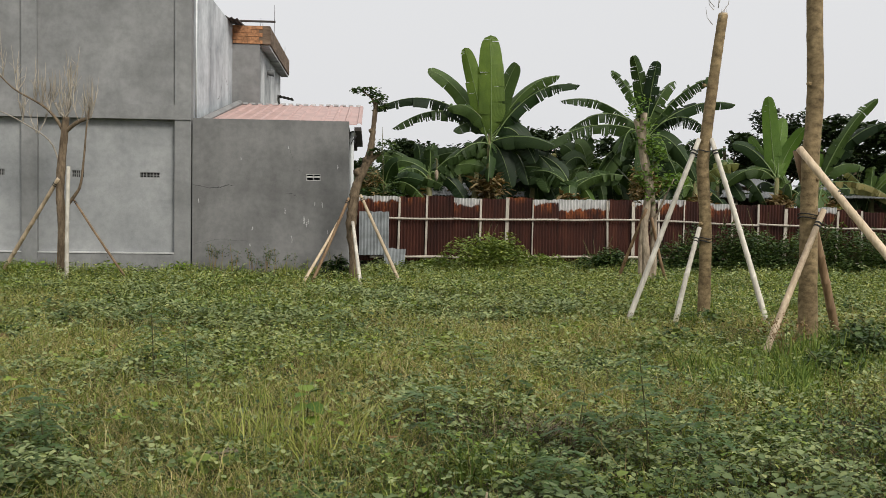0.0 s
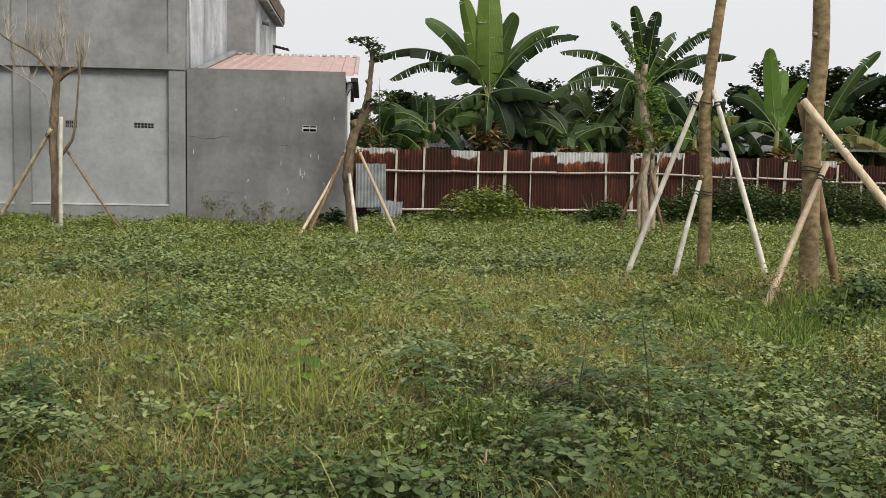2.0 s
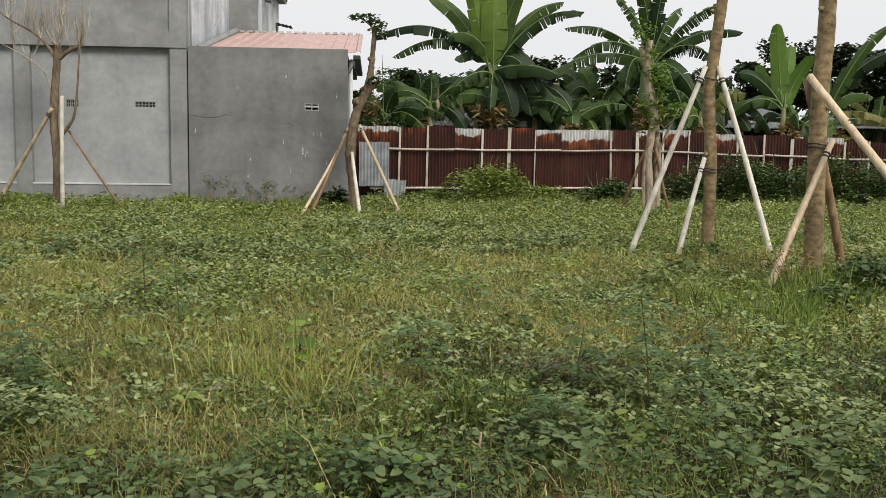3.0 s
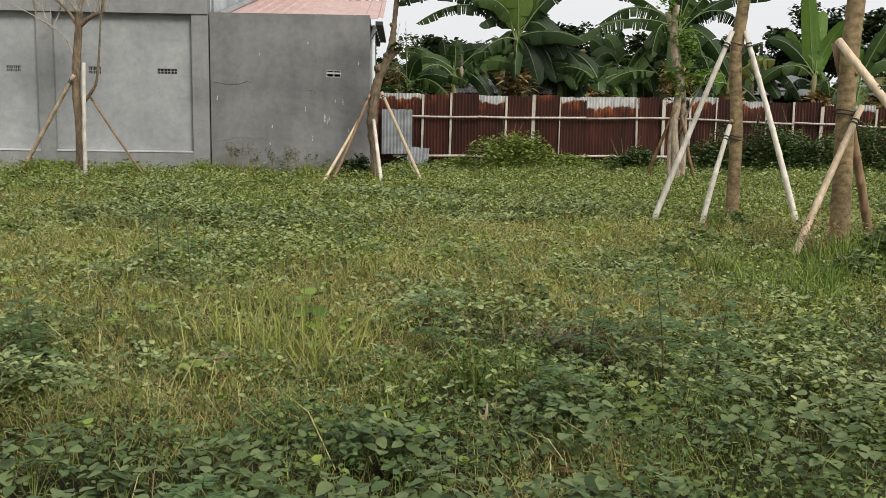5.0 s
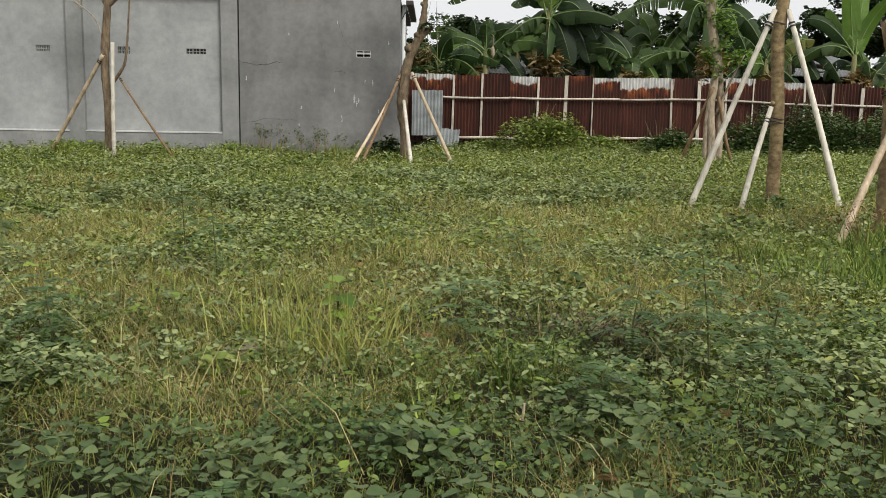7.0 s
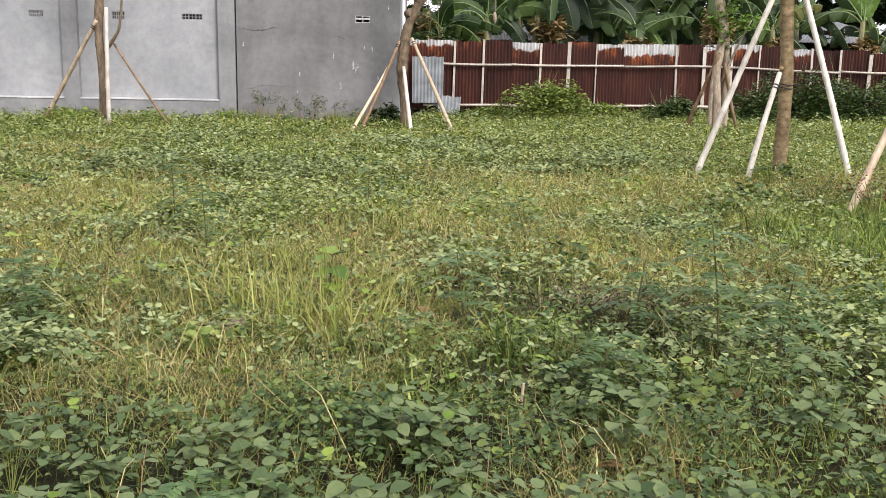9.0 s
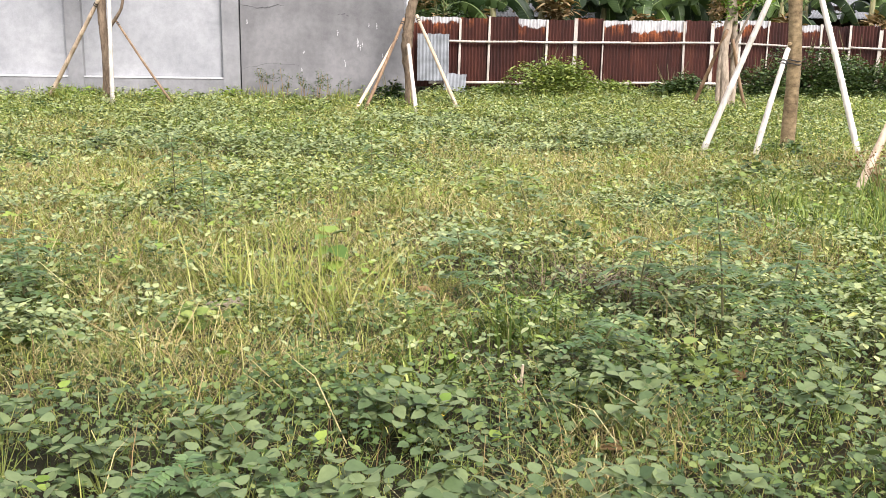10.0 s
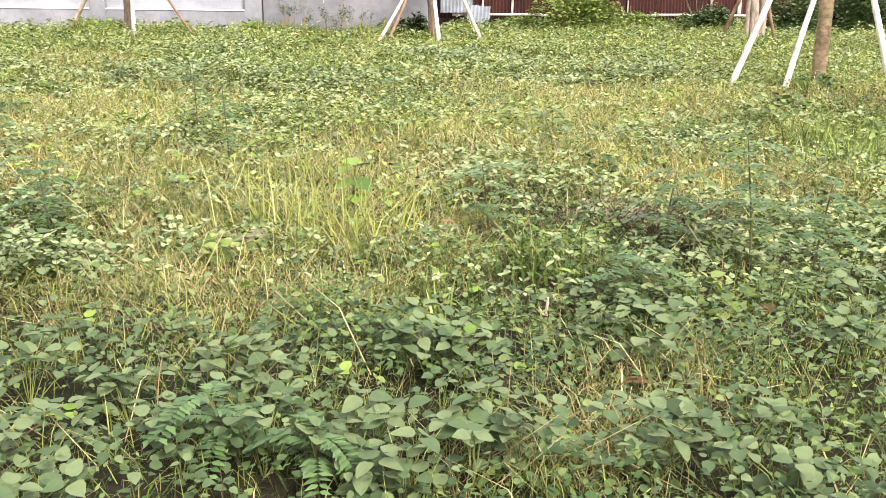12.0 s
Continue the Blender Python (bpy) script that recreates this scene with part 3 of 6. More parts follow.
    part("awning_sheet", ribbed(0.9, 1.6, 0.08, 0.15, 0.03), M_DARKMETAL, house, "dark rusted metal sheet on the parapet", at=pose(-0.6, 5.2, 6.52, 0, 12, 0))
    part("steel_bar", Shape().tube([(0.0, 6.3, 6.50), (1.15, 6.4, 6.52)], [0.03, 0.03], 6), M_DARKMETAL, house)
    for u, v, h in ((0.72, 6.6, 0.30), (0.76, 6.75, 0.22), (1.0, 7.6, 0.85), (1.0, 11.2, 0.25)):
        part("rebar", Shape().tube([(u, v, 6.36), (u + 0.01, v, 6.36 + h)], [0.008, 0.006], 5), M_DARKMETAL, house)
    part("wall_lamp", Shape().tube([(0.76, 8.2, 5.35), (0.95, 8.2, 5.33)], [0.07, 0.10], 10), M_METAL, house)
    part("small_awning", ribbed(0.5, 0.8, 0.0, 0.12, 0.02), M_DARKMETAL, house, at=pose(0.76, 11.4, 5.05, 0, 12, 0))
    # low annexe
    vent_r = [(2.44, 2.74, 2.0, 2.14)]
    part("annexe_wall", pierced(Shape(), 0.03, 3.34, 0.02, 0.17, -0.15, 3.285, vent_r), M_WALL_DARK, house, "dark cement annexe wall with cracks and paint splashes")
    part("annexe_side_wall", Shape().box(3.19, 3.336, 0.172, 6.2, -0.15, 3.2), M_WALL_PALE, house)
    part("annexe_rear_wall", Shape().box(0.006, 3.188, 6.05, 6.2, -0.15, 4.0), M_WALL, house)
    part("flashing", Shape().tube([(0.20, 0.20, 3.22), (0.20, 6.2, 4.22)], [0.11, 0.11], 6), M_WALL, house, "sloping cement flashing between wall and roof")
    for i in range(4):
        part("roof_panel", ribbed(0.83, 6.05, 0.97, 0.277, 0.035), M_ROOF, house, "faded red ribbed metal roof sheet", at=pose(0.28 + i * 0.832, 0.19, 3.235 + 0.002 * (i % 2), 0, 0, 0))
    ridge = Shape()
    for i in range(16):
        ridge.box(0.30 + i * 0.207, 0.30 + i * 0.207 + 0.13, 6.15, 6.27, 4.205, 4.255)
    part("ridge_cap", ridge, M_WALL_WHITE, house)
    part("gutter", Shape().box(3.45, 3.60, 0.20, 6.2, 3.10, 3.18), M_DARKMETAL, house)
    for i in range(5):
        part("bracket", Shape().box(3.338, 3.46, 0.6 + i * 1.2, 0.64 + i * 1.2, 2.95, 3.1), M_DARKMETAL, house)
    part("drain_pipe", Shape().tube(fine_line([(3.44, 0.55, 3.05), (3.40, 0.45, 2.95), (3.40, 0.45, 1.6), (3.40, 0.45, 0.1)], 5), [0.045] * 16, 10), M_PVC, house, "white plastic drain pipe", True)
    part("corner_pipe", Shape().tube([(0.045, 0.34, 3.3), (0.045, 0.34, TOP)], [0.022, 0.022], 8), M_PVC, house, "thin white pipe on the wall corner", True)
    part("cable", Shape().tube(fine_line([(3.5, 0.3, 3.0), (3.42, 0.2, 2.9), (3.38, 0.1, 2.8)], 4), [0.012] * 9, 6), M_BLACK, house)
    vent_block(house, *vents[0], 0.125, 3, M_VENT, "dark pierced cement vent block")
    vent_block(house, *vents[1], 0.125, 3, M_VENT, "dark pierced cement vent block")
    vent_block(house, *vents[2], 0.125, 4, M_VENT, "dark pierced cement vent block")
    vent_block(house, *vent_r[0], 0.022, 2, M_VENT_WHITE, "white vent block with two openings", True)
    # unseen dark sheets added behind the vents so that the openings look shaded
    part("dark_vent_backdrop", Shape().box(-8.7, -0.3, 0.9, 1.0, -0.15, 3.2), M_CRACK, house)
    part("dark_vent_backdrop", Shape().box(0.1, 3.1, 0.9, 1.0, -0.15, 3.1), M_CRACK, house)
    for line, w in (([(0.02, 1.89), (0.22, 1.84), (0.43, 1.81), (0.62, 1.83), (0.79, 1.88), (0.92, 1.86)], 0.024),
                    ([(1.99, 1.71), (2.14, 1.72), (2.23, 1.65)], 0.020),
                    ([(2.06, 2.9), (2.1, 2.6), (2.18, 2.35), (2.3, 2.2), (2.44, 2.12)], 0.010),
                    ([(0.05, 0.6), (0.6, 0.72), (1.2, 0.68)], 0.007)):
        part("crack", ribbon(line, w, 0.0165), M_CRACK, house)
    for u, z, h in ((2.40, 1.14, 0.16), (2.45, 1.05, 0.12), (2.49, 1.12, 0.10), (1.99, 1.34, 0.12), (2.14, 0.74, 0.14), (2.78, 1.48, 0.11), (2.62, 1.5, 0.07), (0.16, 1.54, 0.10), (1.3, 0.95, 0.07), (2.9, 0.9, 0.08), (2.05, 2.7, 0.05), (1.05, 2.45, 0.05), (3.1, 2.3, 0.08), (1.25, 0.6, 0.06)):
        part("paint_splash", ribbon([(u, z + h / 2), (u + 0.005, z), (u - 0.004, z - h / 2)], 0.055 if h > 0.15 else 0.026, 0.0155), M_SPLASH, house)
    for line in ([(4.6, 4.95), (4.9, 4.75), (5.3, 4.62), (5.8, 4.42)], [(3.3, 4.35), (3.6, 4.05), (4.0, 4.2), (4.3, 4.5), (4.35, 5.0)], [(2.4, 5.6), (2.5, 4.6), (2.45, 3.9)], [(4.4, 5.9), (4.45, 5.2), (4.4, 4.6)]):
        part("trickle_stain", ribbon(line, 0.028, -0.0075), M_WALL_DARK, house, at=pose(0, 0, 0, 0, 0, 90))
    foot = random.Random(8)
    for u in (2.2, 2.45, 2.62, 2.75):
        s = Shape().box(-0.10, 0.10, -0.07, 0.07, 0, 0.10)
        s.v = [(x * foot.uniform(0.7, 1.1), y * foot.uniform(0.7, 1.1), z * foot.uniform(0.6, 1.2)) for x, y, z in s.v]
        ob = new("rubble_lump", s.mesh("rubble_lump", M_VENT))
        a = radians(8)
        ob.matrix_world = pose(-5.78 + u * math.cos(a) + 0.14 * math.sin(a), 20.74 + u * math.sin(a) - 0.14 * math.cos(a), 0.04, 0, 0, foot.uniform(0, 90))
        tagged(ob, "broken pale cement lump lying against the annexe wall", "rubble", "cement rubble by the wall")


build_house()


# ---- corrugated fence ----
FENCE = [(-3.15, 24.07), (3.40, 26.30), (6.90, 27.20), (13.98, 27.75)]


def fence_points():
    """Joint places along the fence, one sheet apart, with the heading of each sheet."""
    out, left = [], 0.0
    for (x0, y0), (x1, y1) in zip(FENCE, FENCE[1:]):
        length = math.hypot(x1 - x0, y1 - y0)
        d = left
        while d < length:
            out.append((x0 + (x1 - x0) * d / length, y0 + (y1 - y0) * d / length, math.degrees(math.atan2(y1 - y0, x1 - x0))))
            d += 0.69
        left = d - length
    return out


def corrugated(width, height, waves, depth, ragged=0.0, seed=0):
    rnd = random.Random(seed)
    n = waves * 4
    s = Shape()
    lift = [rnd.uniform(-ragged, ragged) for _ in range(waves + 1)]
    for t in (0, 0.006):
        for z in (0.0, height):
            for i in range(n + 1):
                top = lift[i // 4] if z > 0 else rnd.uniform(0, ragged)
                s.v.append((width * i / n, depth * math.sin(2 * math.pi * i / 4) + t, z + top))
    k = n + 1
    for i in range(n):
        s.f += [(i, i + 1, k + i + 1, k + i), (2 * k + i + 1, 2 * k + i, 3 * k + i, 3 * k + i + 1), (k + i, k + i + 1, 3 * k + i + 1, 3 * k + i), (i + 1, i, 2 * k + i, 2 * k + i + 1)]
    s.f += [(0, k, 3 * k, 2 * k), (k - 1, 3 * k - 1, 4 * k - 1, 2 * k - 1)]
    return s


def build_fence():
    fence = thing("fence", (0, 0, 0), "rusty maroon corrugated metal fence with pale timber posts and rails", "fence")
    joints = fence_points()
    states = "pprspsrpbbsppspsssp" + "s" * 20
    paints = {"s": M_SHEET, "r": M_SHEET_RUST, "p": M_SHEET_PEEL, "b": M_SHEET_BARE}
    shapes = {(k, c): corrugated(0.715, 1.56, 9, 0.017, 0.012, k).mesh("sheet", paints[c]) for k in range(4) for c in "srpb"}
    rnd = random.Random(11)
    for i, (x, y, h) in enumerate(joints):
        part("sheet", shapes[i % 4, states[i]], None, fence, at=pose(x, y + (0.012 if i % 2 else 0), 0.19 + rnd.uniform(-0.03, 0.03) - 0.024 * max(0, i - 12), rnd.uniform(-0.8, 0.8), rnd.uniform(-0.6, 0.6), h))
    bare = {0, 1, 4, 8, 9, 14, 18}
    for i, (x, y, h) in enumerate(joints):
        if i in bare or i == 0:
            continue
        w = 0.085 if i in (6, 11, 17, 21) else 0.03 if i in (7, 13) else 0.05
        s = Shape().box(-w / 2, w / 2, -0.03, 0.0, -0.25, 1.74 + rnd.uniform(-0.05, 0.06) - 0.024 * max(0, i - 12))
        part("post", s, M_POST, fence, at=pose(x - 0.03 * math.sin(radians(h)), y - 0.035, 0, rnd.uniform(-1, 1), rnd.uniform(-1.2, 1.2), h))
    for z, r, gap in ((1.22, 0.026, 0), (0.27, 0.030, 1)):
        for k in range(0, len(joints) - 1, 4):
            run = joints[k:k + 5]
            pts = [(x, y - 0.09, z + rnd.uniform(-0.018, 0.018) - 0.016 * max(0, k + q - 12)) for q, (x, y, h) in enumerate(run)]
            if k == 0:
                pts = pts[1:]
            part("rail", Shape().tube(fine_line(pts, 3), [r * (1 + 0.12 * (j % 3 == 0)) for j in range((len(pts) - 1) * 3 + 1)], 7), M_POST, fence, "", True)
    zinc = corrugated(0.72, 1.05, 9, 0.010, 0.01, 9).mesh("zinc_sheet", M_ZINC)
    part("zinc_sheet", zinc, None, fence, "grey galvanised sheet at the fence end", at=pose(-2.74, 24.05, 0.32, 0, 0, 16))
    part("zinc_patch", corrugated(0.5, 0.42, 6, 0.010, 0.02, 4), M_ZINC, fence, "bent galvanised offcut leaning on the fence", at=pose(-2.13, 23.95, 0.12, -12, 6, 14))


build_fence()


# ---- saplings with their bamboo props ----
def bamboo(top, foot, radius, material, label, tie=0.06, group="bamboo props round the saplings"):
    top, foot = Vector(top), Vector(foot)
    foot = foot - (top - foot).normalized() * 0.10
    prop = thing("bamboo_prop", foot, label, "bamboo pole", group)
    d = top - foot
    rnd = random.Random(int(abs(top.x * 977 + foot.y * 331)))
    pts, rad, t = [], [], 0.0
    length = d.length
    bow = Vector((rnd.uniform(-0.02, 0.02), rnd.uniform(-0.02, 0.02), 0))
    nxt = rnd.uniform(0.1, 0.3)
    stations = [(0.0, 1.0)]
    while nxt < length - 0.05:
        stations += [(nxt - 0.02, 1.0), (nxt, 1.16), (nxt + 0.02, 1.0)]
        nxt += rnd.uniform(0.28, 0.40)
    stations.append((length, 1.0))
    for s, k in stations:
        q = s / length
        pts.append(d * q + bow * math.sin(math.pi * q))
        rad.append(radius * k * (1.06 - 0.18 * q))
    part("pole", Shape().tube(pts, rad, 10), material, prop, "", True)
    # dark disc on the cut end, painted for the shade in the hollow cane
    part("cut_end_shade", Shape().tube([d + d.normalized() * 0.001, d + d.normalized() * 0.004], [radius * 0.55] * 2, 8), M_CRACK, prop)
    if tie:
        c = d * (1 - tie)
        for k in (-0.02, 0.02):
            o = c + d.normalized() * k
            part("tie", Shape().tube([o - d.normalized() * 0.008, o + d.normalized() * 0.008], [radius * 1.12] * 2, 12), M_BLACK, prop, "black rubber tie")
    return prop


def strap(parent, centre, radius, z):
    ring = []
    for j in range(17):
        a = 2 * math.pi * j / 16
        ring.append((centre[0] + radius * math.cos(a), centre[1] + radius * math.sin(a), z + 0.012 * math.sin(2 * a)))
    part("strap", Shape().tube(ring, [0.007] * 17, 6), M_BLACK, parent, "black rubber strap")


def trunk_of(parent, line, radii, material, seed, steps=8, name="trunk", sides=14, label="", wobble=0.05):
    pts = fine_line(line, steps)
    n = len(pts)
    rnd = random.Random(seed)
    rad = []
    for i in range(n):
        q = i / (n - 1) * (len(radii) - 1)
        k = min(int(q), len(radii) - 2)
        rad.append((radii[k] * (1 - q + k) + radii[k + 1] * (q - k)) * (1 + rnd.uniform(-wobble, wobble)))
    return part(name, Shape().tube(pts, rad, sides, wobble * 0.6, seed), material, parent, label, True)


def knot(parent, at, r, direction, material):
    at, d = Vector(at), Vector(direction).normalized()
    part("knot", Shape().tube([at - d * r, at + d * r * 0.2, at + d * r * 0.5, at + d * r * 0.35], [r * 1.2, r, r * 0.6, r * 0.2], 9, 0.1, 3), material, parent, "", True)


def leaf_cloud(parent, name, centre, radius, count, size, material, seed, template=OVAL, flat=0.8, label=""):
    rng = np.random.default_rng(seed)
    d = rng.normal(size=(count, 3))
    d /= np.linalg.norm(d, axis=1)[:, None]
    r = rng.uniform(0.35, 1, count)[:, None] ** 0.6
    lump = 1 + 0.35 * np.sin(d[:, :1] * 5 + seed) * np.cos(d[:, 1:2] * 6)
    p = d * r * lump * np.array(radius) + np.array(centre)
    return bulk(name, leaves_at(rng, p, template[0], size, (-0.7, 0.7)), template[1], material, label, "", parent)


def build_saplings():
    # thick trunk that rises out of view
    x, y = 4.17, 11.74
    t0 = thing("sapling", (x, y, 0), "thick bare brown sapling trunk held by bamboo props", "tree", "propped saplings on the plot")
    trunk_of(t0, [(0.02, 0, -0.10), (0.01, 0, 0.12), (-0.01, 0, 1.06), (-0.02, 0, 2.01), (0.01, 0, 2.77), (-0.02, 0, 3.63), (-0.05, 0.0, 4.49), (-0.08, 0, 5.25)], [0.120, 0.105, 0.094, 0.090, 0.085, 0.078], M_BARK, 1, 12, wobble=0.028)
    for dx, dz, s in ((-0.09, 0.3, -1), (0.06, 1.9, 1), (0.0, 3.3, 0.1), (-0.11, 2.95, -1), (0.0, 2.75, 1), (-0.01, 0.75, 0.4)):
        knot(t0, (dx * 0.8, -0.070, dz), 0.024, (s * 0.7, -0.7, 0.1), M_BARK)
    strap(t0, (-0.02, 0), 0.115, 1.47)
    strap(t0, (-0.02, 0), 0.117, 1.51)
    bamboo((3.97, 11.55, 2.23), (5.47, 10.30, 0.00), 0.046, M_BAMBOO, "thick pale bamboo prop tied high on a thick trunk", 0.22)
    bamboo((4.27, 11.60, 1.56), (3.49, 10.9, 0.00), 0.036, M_BAMBOO, "pale bamboo prop tied to a thick trunk", 0.10)
    bamboo((4.04, 11.90, 2.23), (4.68, 12.25, 0.00), 0.048, M_BAMBOO_BROWN, "brown bamboo prop leaning behind a thick trunk", 0.0)
    # leaning trunk with a cut top and dry twigs
    x, y = 3.47, 14.03
    t1 = thing("sapling", (x, y, 0), "leaning bare brown sapling with a sawn top and dry twigs", "tree", "propped saplings on the plot")
    trunk_of(t1, [(0.01, 0, -0.10), (0.00, 0, 0.12), (-0.00, 0, 1.17), (-0.06, 0, 2.05), (-0.05, 0, 2.33), (0.04, 0, 3.22), (0.15, 0, 4.15)], [0.098, 0.085, 0.080, 0.084, 0.073, 0.064], M_BARK, 2, 12, wobble=0.028)
    part("sawn_top", Shape().tube([(0.15, 0, 4.15), (0.15, 0, 4.17)], [0.06, 0.055], 10), M_CUT, t1)
    rnd = random.Random(4)
    for i in range(16):
        z = rnd.uniform(3.9, 4.42)
        a = rnd.uniform(0, 6.28)
        bx = 0.10 + (z - 4.4) * 0.1
        l = rnd.uniform(0.15, 0.42)
        o = Vector((bx + 0.05 * math.cos(a), 0.05 * math.sin(a), z))
        part("twig", Shape().tube([o, o + Vector((math.cos(a) * l * 0.35, math.sin(a) * l * 0.3, l * 0.4)), o + Vector((math.cos(a) * l * 0.45, math.sin(a) * l * 0.4, l))], [0.006, 0.004, 0.002], 5), M_TWIG, t1)
    for dz, s in ((2.25, 1), (2.05, -0.2), (1.5, 1), (1.35, -1), (3.2, -1)):
        knot(t1, (-0.05 + 0.04 * s, -0.058, dz), 0.024, (s, -0.8, 0), M_BARK)
    strap(t1, (-0.08, 0), 0.10, 2.33)
    strap(t1, (-0.03, 0), 0.105, 1.12)
    strap(t1, (-0.03, 0), 0.105, 1.16)
    bamboo((3.34, 13.98, 2.49), (2.39, 13.62, 0.00), 0.036, M_BAMBOO_PALE, "bleached bamboo prop tied high on a leaning sapling", 0.07)
    bamboo((3.50, 13.98, 2.49), (4.15, 13.27, 0.00), 0.036, M_BAMBOO_PALE, "bleached bamboo prop tied high on a leaning sapling", 0.07)
    bamboo((3.36, 13.90, 1.30), (2.96, 13.30, 0.00), 0.034, M_BAMBOO_PALE, "short bleached bamboo prop by a leaning sapling", 0.12)
    # pale double stem by the fence, with fresh shoots
    x, y = 3.60, 20.50
    t2 = thing("sapling", (x, y, 0), "pale forked sapling with green shoots before the fence", "tree", "propped saplings on the plot")
    trunk_of(t2, [(-0.00, 0, -0.05), (-0.03, 0, 0.55), (-0.08, 0, 1.19), (-0.01, 0, 1.87), (-0.16, 0, 2.76), (-0.14, 0, 3.44)], [0.10, 0.085, 0.08, 0.07, 0.075, 0.065], M_BARK_PALE, 3)
    trunk_of(t2, [(0.10, 0.04, -0.05), (0.12, 0.05, 0.65), (0.11, 0.05, 1.20), (0.02, 0.04, 2.09), (-0.12, 0.03, 2.69), (-0.29, 0.03, 3.32)], [0.085, 0.07, 0.065, 0.06, 0.055], M_BARK_PALE, 4, name="second_stem")
    trunk_of(t2, [(-0.12, 0.02, 0.00), (-0.14, 0.0, 0.75), (-0.10, -0.02, 1.42), (-0.02, 0, 1.91)], [0.05, 0.045, 0.04], M_BARK_PALE, 5, name="third_stem")
    trunk_of(t2, [(0.03, 0, 1.03), (0.23, -0.1, 1.61), (0.46, -0.15, 2.14)], [0.03, 0.022, 0.012], M_BARK_PALE, 6, 5, "branch", 7)
    for i, (dx, dz, rx, rz, n) in enumerate(((0.07, 2.10, 0.26, 0.45, 190), (0.46, 2.10, 0.30, 0.20, 150), (-0.11, 2.98, 0.22, 0.45, 110), (0.15, 2.68, 0.2, 0.3, 110), (-0.25, 3.56, 0.24, 0.3, 80), (-0.17, 2.15, 0.2, 0.16, 70))):
        leaf_cloud(t2, "foliage", (dx, -0.05, dz), (rx, 0.2, rz), n, (0.05, 0.10), M_SHOOT, 20 + i)
    leaf_cloud(t2, "dead_leaves", (-0.27, 0, 1.95), (0.10, 0.1, 0.4), 160, (0.06, 0.14), M_BANANA_DEAD, 41, LANCE)
    bamboo((3.54, 20.40, 1.54), (3.03, 20.9, 0.00), 0.035, M_BAMBOO_BROWN, "dark bamboo prop leaning on a pale sapling", 0.0)
    bamboo((3.65, 20.42, 1.37), (4.02, 20.6, 0.00), 0.032, M_BAMBOO_BROWN, "dark bamboo prop leaning on a pale sapling", 0.0)
    # crooked trunk beside the annexe
    x, y = -2.24, 20.00
    ta = thing("sapling", (x, y, 0), "crooked grey-brown sapling with a tuft of leaves beside the annexe", "tree", "propped saplings on the plot")
    trunk_of(ta, [(0.02, 0, -0.05), (0.00, 0, 0.51), (-0.06, 0, 1.10), (-0.01, 0, 1.58), (0.05, 0, 1.92), (0.26, 0, 2.40), (0.33, 0, 2.74), (0.37, 0, 3.12), (0.42, 0, 3.62)], [0.115, 0.095, 0.10, 0.105, 0.09, 0.08, 0.062, 0.048, 0.042], M_BARK_GREY, 7, wobble=0.12)
    for kx, kz, kr in ((0.10, 2.18, 0.085), (0.27, 2.42, 0.08), (-0.06, 1.45, 0.07), (-0.05, 0.9, 0.055), (0.33, 3.0, 0.04)):
        knot(ta, (kx, -0.03, kz), kr, (0.5 if kz > 2 else -0.6, -0.7, 0.3), M_BARK_GREY)
    trunk_of(ta, [(0.18, 0, 2.26), (0.36, -0.02, 2.45), (0.51, -0.03, 2.57)], [0.075, 0.06, 0.045], M_BARK_GREY, 8, 5, "stub")
    trunk_of(ta, [(0.39, 0, 3.42), (0.33, -0.02, 3.62), (0.11, -0.05, 3.77)], [0.03, 0.02, 0.012], M_BARK_GREY, 9, 5, "branch", 7)
    for i, (dx, dz, rx, rz, n) in enumerate(((0.25, 3.77, 0.20, 0.09, 90), (0.46, 3.62, 0.20, 0.15, 110), (0.56, 3.46, 0.12, 0.10, 45), (0.02, 3.77, 0.14, 0.06, 45), (0.66, 2.66, 0.26, 0.18, 130), (0.41, 2.57, 0.12, 0.1, 90))):
        leaf_cloud(ta, "foliage", (dx, -0.03, dz), (rx, 0.16, rz), n, (0.05, 0.09), M_DARKWEED, 60 + i)
    leaf_cloud(ta, "dead_leaves", (0.32, 0.1, 2.05), (0.22, 0.15, 0.2), 160, (0.06, 0.13), M_BANANA_DEAD, 71, LANCE)
    bamboo((-2.10, 19.88, 1.72), (-1.22, 19.35, 0.00), 0.034, M_BAMBOO, "pale bamboo prop on a crooked sapling", 0.05)
    bamboo((-2.24, 19.84, 1.19), (-1.93, 18.9, 0.00), 0.036, M_BAMBOO_PALE, "short bleached bamboo prop on a crooked sapling", 0.0)
    bamboo((-2.34, 19.95, 1.66), (-2.90, 19.0, 0.00), 0.030, M_BAMBOO_BROWN, "brown bamboo prop on a crooked sapling", 0.05)
    bamboo((-2.46, 19.85, 1.31), (-3.02, 18.7, 0.00), 0.028, M_BAMBOO, "thin bamboo prop on a crooked sapling", 0.05)
    # bare tree before the house
    x, y = -7.78, 19.18
    tl = thing("sapling", (x, y, 0), "leafless grey sapling with upright twigs before the cement wall", "tree", "propped saplings on the plot")
    trunk_of(tl, [(0.00, 0, -0.05), (-0.03, 0, 1.02), (-0.07, 0, 1.63), (-0.05, 0, 2.12), (0.02, 0, 2.82), (0.05, 0, 3.13)], [0.095, 0.082, 0.078, 0.082, 0.068, 0.062], M_BARK_GREY, 10)
    rnd = random.Random(21)
